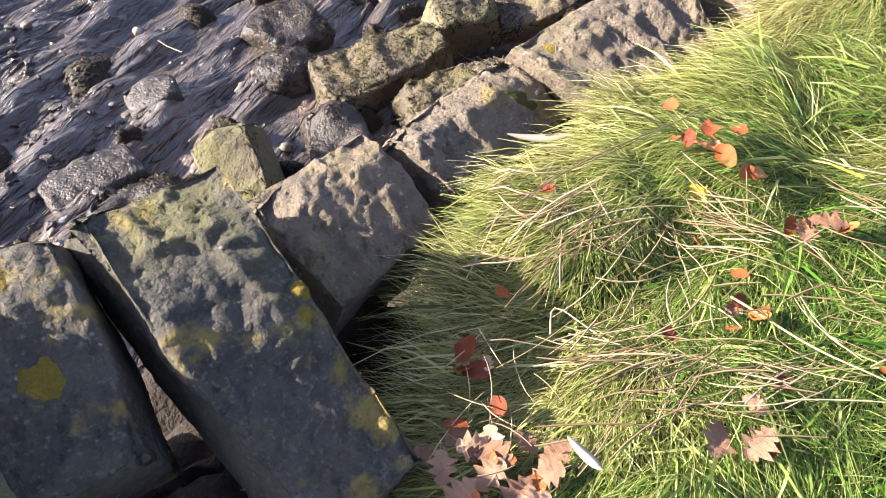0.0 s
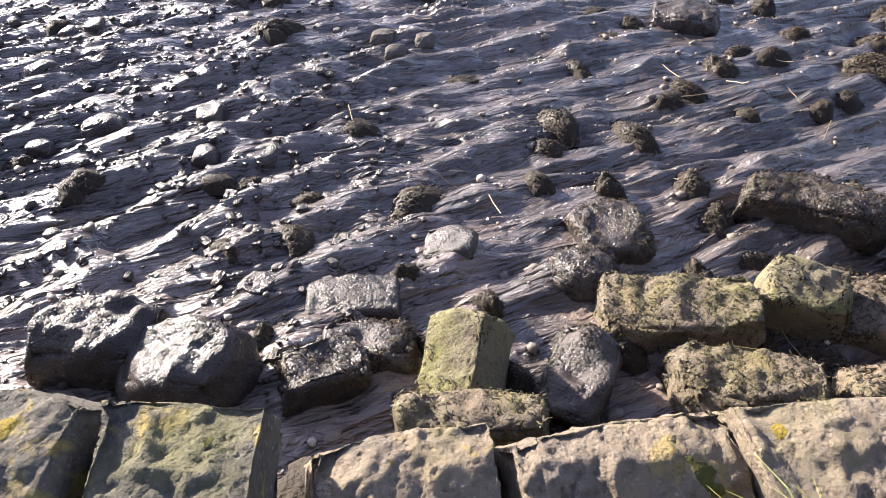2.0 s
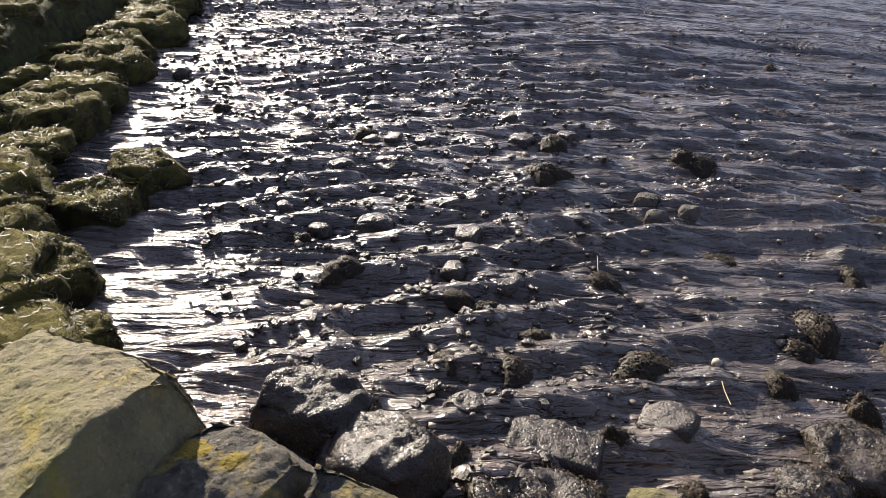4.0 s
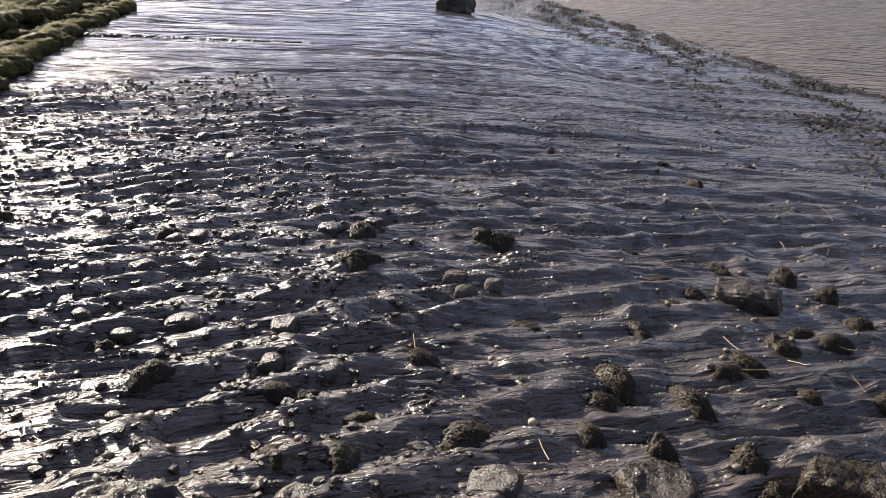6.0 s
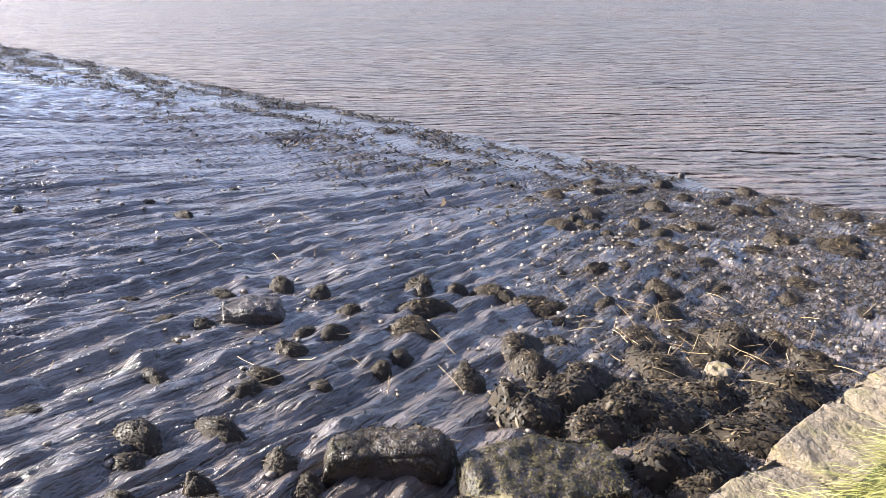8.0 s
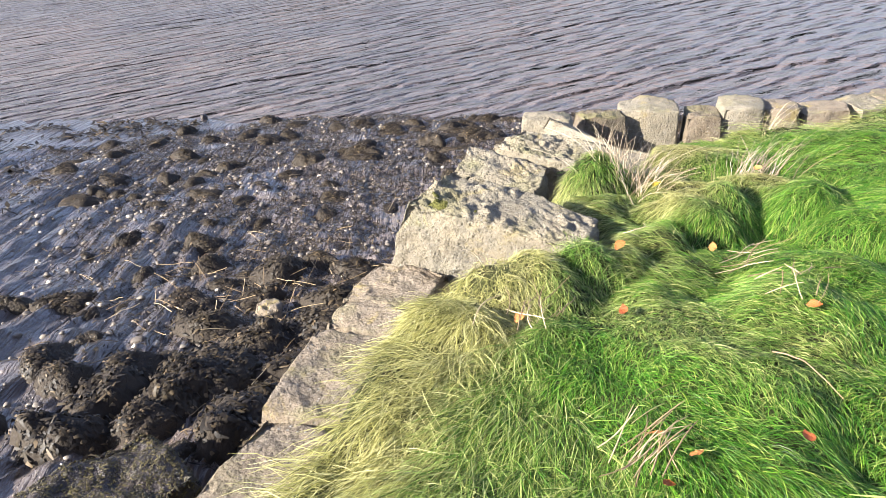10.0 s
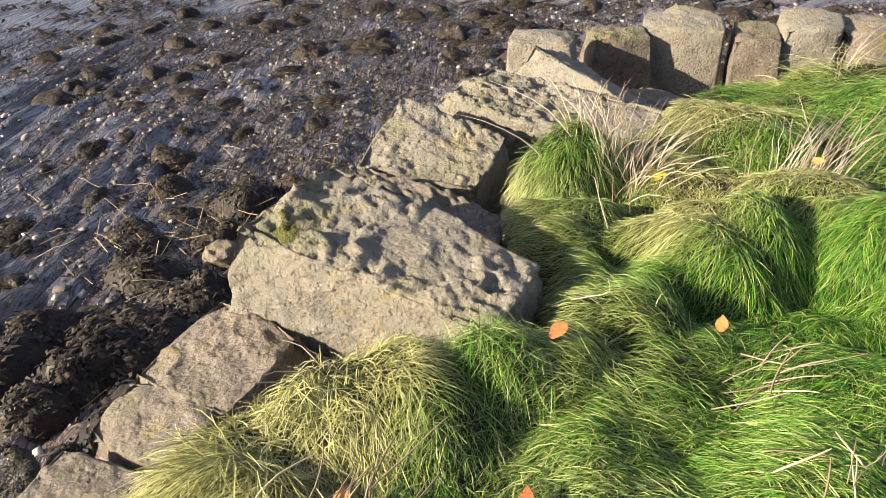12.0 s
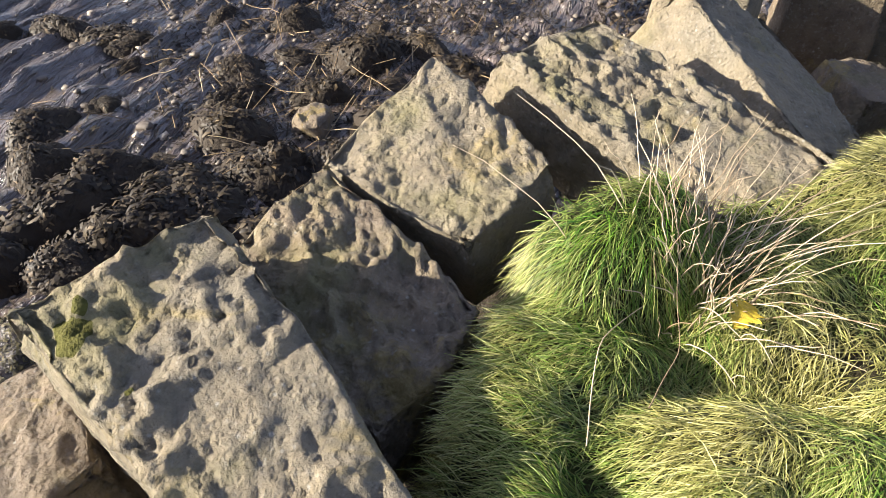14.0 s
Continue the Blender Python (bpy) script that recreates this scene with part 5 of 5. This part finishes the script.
twig(((-0.28, 1.26, 0.20), (0.05, 1.28, 0.17), (0.35, 1.42, 0.15), (0.75, 1.65, 0.12)), 0.0036, TWIG, "long thin brown twig lying across stone and grass")
twig(((-0.16, 1.02, 0.16), (0.08, 0.93, 0.14), (0.34, 0.86, 0.12)), 0.0028, TWIG, "thin brown twig bridging the gap to the slab")
twig(((0.02, 1.42, 0.13), (0.25, 1.36, 0.15), (0.6, 1.55, 0.14)), 0.0026, STRAW, "yellowish dry stem lying in the grass")
twig(((0.25, 0.95, 0.10), (0.27, 1.05, 0.09), (0.4, 0.9, 0.07), (0.62, 0.86, 0.05)), 0.0030, STRAW, "bent straw-coloured stem on the turf")
twig(((0.68, 1.02, 0.10), (0.85, 0.84, 0.10), (0.98, 0.72, 0.10)), 0.0036, STRAW, "straight dry reed stem on the grass")
twig(((0.10, 1.66, 0.02), (0.09, 1.70, 0.16)), 0.0026, PALE, "thin pale stem standing at the turf's edge")
twig(((3.72, 3.64, 0.12), (3.78, 3.80, 0.16), (3.92, 3.96, 0.12)), 0.0014, PALE_STEM, "crooked bleached stem on a tussock")
twig(((3.86, 3.72, 0.05), (3.98, 3.86, 0.10), (4.0, 4.02, 0.2)), 0.0014, PALE_STEM, "bleached stem rising beside dead tuft")
twig(((3.15, 2.35, 0.06), (3.2, 2.28, 0.08), (3.24, 2.15, 0.06)), 0.0032, STRAW, "short bent dry stalk on the green turf")
twig(((3.42, 3.36, 0.06), (3.5, 3.3, 0.08), (3.55, 3.38, 0.06)), 0.0018, PALE_STEM, "curled bleached stem on the grass")


def chip(x, y, h, length, width, turn, label):
    n = 12
    s = np.linspace(-1, 1, n)
    w = width * (1 - np.abs(s) ** 3) * (1 + 0.25 * s) + 0.002
    z = 0.1 * length * s * s
    top = np.stack([np.concatenate([s * length / 2] * 4), np.concatenate([-w / 2, w / 2, w / 2 * 0.9, -w / 2 * 0.9]), np.concatenate([z, z, z - 0.004, z - 0.004])], -1)
    faces = []
    for i in range(n - 1):
        for a, b in ((0, 1), (1, 2), (2, 3), (3, 0)):
            faces.append((a * n + i, a * n + i + 1, b * n + i + 1, b * n + i))
    ob = new("wood_sliver", mesh_of("wood_sliver", top, np.array(faces), [PALE]))
    ob.matrix_world = pose(x, y, h, 6, -4, turn)
    return tagged(ob, label, "driftwood")


chip(0.292, 1.729, -0.035, 0.20, 0.026, -7, "white bleached sliver of wood on the stone's edge")
chip(0.27, 0.58, 0.27, 0.09, 0.018, -50, "short pale stick end among fallen leaves")


def leaf_mesh(seed, lobes, mat):
    """A curled fallen leaf: midrib along x, length 1."""
    n, m = 17, 7
    s, t = np.meshgrid(np.linspace(0, 1, n), np.linspace(-1, 1, m), indexing="ij")
    w = 0.34 * np.sin(np.pi * np.clip(s, 0.02, 1) ** 0.8) ** 0.8
    if lobes:
        w = w * (1 + 0.38 * np.sin(s * np.pi * 2 * lobes))
    g = np.random.default_rng(seed)
    x = s - 0.5
    y = t * w
    z = g.uniform(0.3, 0.9) * y * y + g.uniform(-0.4, 0.5) * x * x + 0.06 * fractal(x * 5 + seed, y * 5, 0, 2, seed) + 0.03 * np.abs(t) * np.sin(s * 40)
    v = np.stack([x, y, z], -1).reshape(-1, 3)
    f = grid_faces(n, m)
    stalk = np.stack([np.linspace(-0.5, -0.72, 5), np.zeros(5), np.linspace(0, 0.05, 5)], -1)
    sv, sf = tubes(stalk[None], np.full((1, 5), 0.014), 4)
    return mesh_of("leaf", v, f, [mat]), mesh_of("stalk", sv, sf, [TWIG])


BEECH = [leaf_mesh(10 + k, 0, LEAF) for k in range(4)]
OAK = [leaf_mesh(20 + k, 4, LEAF_PALE) for k in range(3)]
YELLOWED = leaf_mesh(31, 4, LEAF_YELLOW)


def put_leaf(x, y, size, kinds, h=0.095, tilt=40, label="curled orange-brown beech leaf on the grass"):
    blade, stalk = kinds[int(rng.integers(0, len(kinds)))]
    ob = new("fallen_leaf", blade)
    part("stalk", stalk, ob)
    m = pose(x, y, turf_top(x, y) + h, rng.uniform(-tilt, tilt), rng.uniform(-tilt, tilt), rng.uniform(0, 360))
    ob.matrix_world = m @ Matrix.Diagonal((size, size, size, 1))
    return tagged(ob, label, "leaf", "fallen leaves on the turf")


for x, y, s in ((0.56, 2.02, 0.07), (0.60, 1.98, 0.06), (0.46, 1.98, 0.06), (0.70, 2.02, 0.07), (0.73, 1.52, 0.08), (0.78, 1.48, 0.08), (0.69, 1.55, 0.06), (0.75, 1.58, 0.07), (0.86, 1.42, 0.06), (0.03, 1.46, 0.06),
                (0.06, 1.44, 0.07), (-0.13, 1.42, 0.06), (-0.02, 1.50, 0.05), (-0.08, 1.20, 0.05), (-0.02, 1.27, 0.06), (0.28, 1.38, 0.05), (0.66, 1.22, 0.05), (0.72, 1.08, 0.05), (0.74, 0.96, 0.06), (0.66, 0.92, 0.05),
                (0.95, 0.78, 0.05), (1.05, 0.95, 0.05), (0.05, 0.92, 0.08), (0.02, 0.72, 0.07), (0.12, 0.76, 0.06), (0.14, 1.08, 0.06), (0.52, 0.92, 0.05)):
    put_leaf(x, y, s, BEECH)
for x, y, s in ((0.03, 0.56, 0.09), (0.09, 0.60, 0.09), (0.15, 0.56, 0.09), (0.21, 0.60, 0.08), (0.11, 0.65, 0.09), (-0.01, 0.62, 0.08), (0.23, 0.64, 0.08), (0.06, 0.67, 0.08), (0.02, 0.70, 0.07), (0.17, 0.68, 0.07), (0.18, 0.53, 0.08), (-0.05, 0.66, 0.07), (0.57, 0.66, 0.10), (0.65, 0.64, 0.09), (0.92, 1.22, 0.08),
                (0.98, 1.24, 0.10), (0.3, 0.45, 0.1), (0.06, 0.5, 0.08)):
    put_leaf(x, y, s, OAK, 0.08, 25, "faded brown oak leaf among dry grass")
for cx0, cy0, count in ((0.74, 1.52, 7), (0.02, 1.44, 5), (0.60, 2.0, 5), (0.72, 0.95, 4), (0.12, 0.61, 10), (0.92, 1.2, 3), (0.05, 0.85, 4), (0.62, 0.66, 3)):
    for _ in range(count):
        put_leaf(cx0 + rng.normal(0, 0.06), cy0 + rng.normal(0, 0.05), rng.uniform(0.045, 0.08), BEECH if rng.uniform() < 0.65 else OAK, 0.075, 45)
for x, y, z, s in ((0.045, 1.467, 0.02, 0.07), (0.085, 1.525, 0.02, 0.075), (0.02, 1.44, 0.02, 0.05), (0.44, 1.97, 0.02, 0.07), (0.52, 2.0, 0.02, 0.065), (0.57, 1.99, 0.03, 0.07), (0.62, 2.02, 0.02, 0.06)):
    put_leaf(x, y, s, BEECH, 0.055, 40, "orange beech leaf caught at the turf's edge")
put_leaf(0.70, 1.40, 0.07, [YELLOWED], 0.07, 15, "yellow oak leaf on the grass")
put_leaf(4.14, 3.94, 0.09, [YELLOWED], 0.06, 15, "yellow leaf at the foot of dead stems")
for x, y, s in ((3.02, 2.10, 0.06), (2.66, 2.32, 0.06), (2.58, 2.18, 0.06), (2.70, 2.20, 0.06), (3.32, 3.26, 0.07), (3.78, 3.18, 0.06), (1.9, 2.4, 0.06), (2.2, 2.2, 0.06), (1.75, 2.0, 0.06), (2.68, 3.05, 0.06), (3.76, 5.0, 0.07), (3.02, 2.88, 0.06), (3.53, 2.49, 0.06), (0.45, 1.97, 0.07), (0.68, 1.72, 0.07), (3.70, 4.98, 0.05), (4.55, 3.62, 0.05)):
    put_leaf(x, y, s * 0.85, BEECH, 0.05 if x > 2.3 else 0.09)

# dry reed stems washed on to the mud
g = np.random.default_rng(77)
for k in range(190):
    x, y = (g.uniform(-4, 5.5), g.uniform(3.2, 13)) if k < 80 else (g.normal(2.6, 0.8), g.normal(7.8, 1.0))
    if float(edge_distance(np.array([x]), np.array([y]))[0]) > -1.2 or y - 0.45 * x < 2.5:
        continue
    a, ln = g.uniform(0, 6.28), g.uniform(0.15, 0.5)
    s = np.linspace(-0.5, 0.5, 5)
    px, py = x + np.cos(a) * s * ln, y + np.sin(a) * s * ln
    pz = mud_z(px, py) * 0.4 + float(mud_z(x, y)) * 0.6 + 0.03 + g.uniform(0, 0.06) + s * ln * g.uniform(-0.2, 0.5)
    v, f = tubes(np.stack([px, py, pz], -1)[None], np.full((1, 5), 0.0035), 4)
    tagged(new("reed_stem", mesh_of("reed_stem", v, f, [STRAW])), "dry broken reed stem stranded on the mud", "reed", "stranded reed stems")

# wrack strewn along the tide line far out on the flat
n = 90000
fu_, fv_ = rng.uniform(8, 75, n), rng.uniform(8.5, 17.3, n)
keep = (rng.uniform(0, 1, n) < 0.65 * smooth(fv_, 8.5, 14.5)) & (vnoise(fu_ * 0.3, fv_ * 1.6, 0, 83) * 0.55 + vnoise(fu_ * 1.1, fv_ * 3.6, 0, 84) * 0.55 > 0.61)
fu_, fv_ = fu_[keep], fv_[keep]
fx, fy = 0.625 * fv_ - 0.78 * fu_, 0.78 * fv_ + 0.625 * fu_
base = np.stack([fx, fy, mud_z(fx, fy) + 0.03], -1)
tv_, tf_ = fronds(base, np.tile([0, 0, 1.0], (len(base), 1)) + rng.normal(0, 0.15, (len(base), 3)), 0.2, 0.07, 15, 0.3, 3, 0.35)
tagged(new("tide_wrack", mesh_of("tide_wrack", tv_, tf_, [WEED])), "dark wrack stranded in streaks along the tide line", "seaweed", kind="stuff")
# a low dark line of stones across the far mud
for k in range(64):
    f = k / 63
    x, y = -21.0 + 3.3 * f + rng.normal(0, 0.06), 8.1 + 5.5 * f + rng.normal(0, 0.06)
    boulder(x, y, (rng.uniform(0.14, 0.34), rng.uniform(0.10, 0.2), rng.uniform(0.07, 0.13) * (1.1 - 0.5 * f)), (0, 0, rng.uniform(0, 180)), WET_STONE, "dark wet stone in a low line across the mud", 1100 + k, None, 0, 0.2, "line_stone")
# small dark stones by the hundred on the gleaming mud upstream
n = 13000
sx, sy = rng.uniform(-14, -1.6, n), rng.uniform(1.0, 10.5, n)
keep = (sy > 1.2 - 0.16 * (sx + 3)) & (sy < 1.9 - 0.78 * sx) & (rng.uniform(0, 1, n) < 1 - smooth(sy + 0.45 * sx, 1.5, 4.0)) & (edge_distance(sx, sy) < -0.7)
sx, sy = sx[keep], sy[keep]
wv, wf = box_points(2, 2, 2)
wv = wv / np.linalg.norm(wv, axis=1, keepdims=True) ** 0.6 * np.array([0.5, 0.38, 0.34])
sa, ss = rng.uniform(0, 6.3, len(sx)), 0.018 + 0.075 * rng.uniform(0, 1, len(sx)) ** 3
sv = np.stack([np.cos(sa)[:, None] * wv[:, 0] - np.sin(sa)[:, None] * wv[:, 1], np.sin(sa)[:, None] * wv[:, 0] + np.cos(sa)[:, None] * wv[:, 1], np.broadcast_to(wv[:, 2], (len(sx), len(wv)))], -1)
sv = sv * (ss[:, None] * rng.uniform(0.75, 1.25, (len(sx), len(wv))))[..., None] + np.stack([sx, sy, mud_z(sx, sy) + 0.02 * ss], -1)[:, None]
tagged(new("wet_shingle", mesh_of("wet_shingle", sv.reshape(-1, 3), (wf[None] + (np.arange(len(sx)) * len(wv))[:, None, None]).reshape(-1, 4), [WET_STONE], None, False)), "small dark wet stones strewn over gleaming mud", "shingle", kind="stuff")
# dark stones standing out of the gleaming mud upstream
placed = 0
while placed < 60:
    x, y = rng.uniform(-11, -3.2), rng.uniform(1.6, 8)
    if y < 1.2 - 0.16 * (x + 3) or y > 1.5 - 0.75 * x:
        continue
    s = rng.uniform(0.07, 0.2)
    boulder(x, y, (s * 1.3, s, s * 0.8), (0, 0, rng.uniform(0, 180)), WET_STONE, "small black wet stone on gleaming mud", 1200 + placed, None, 0, 0.45, "wet_stone", 0.0)
    placed += 1
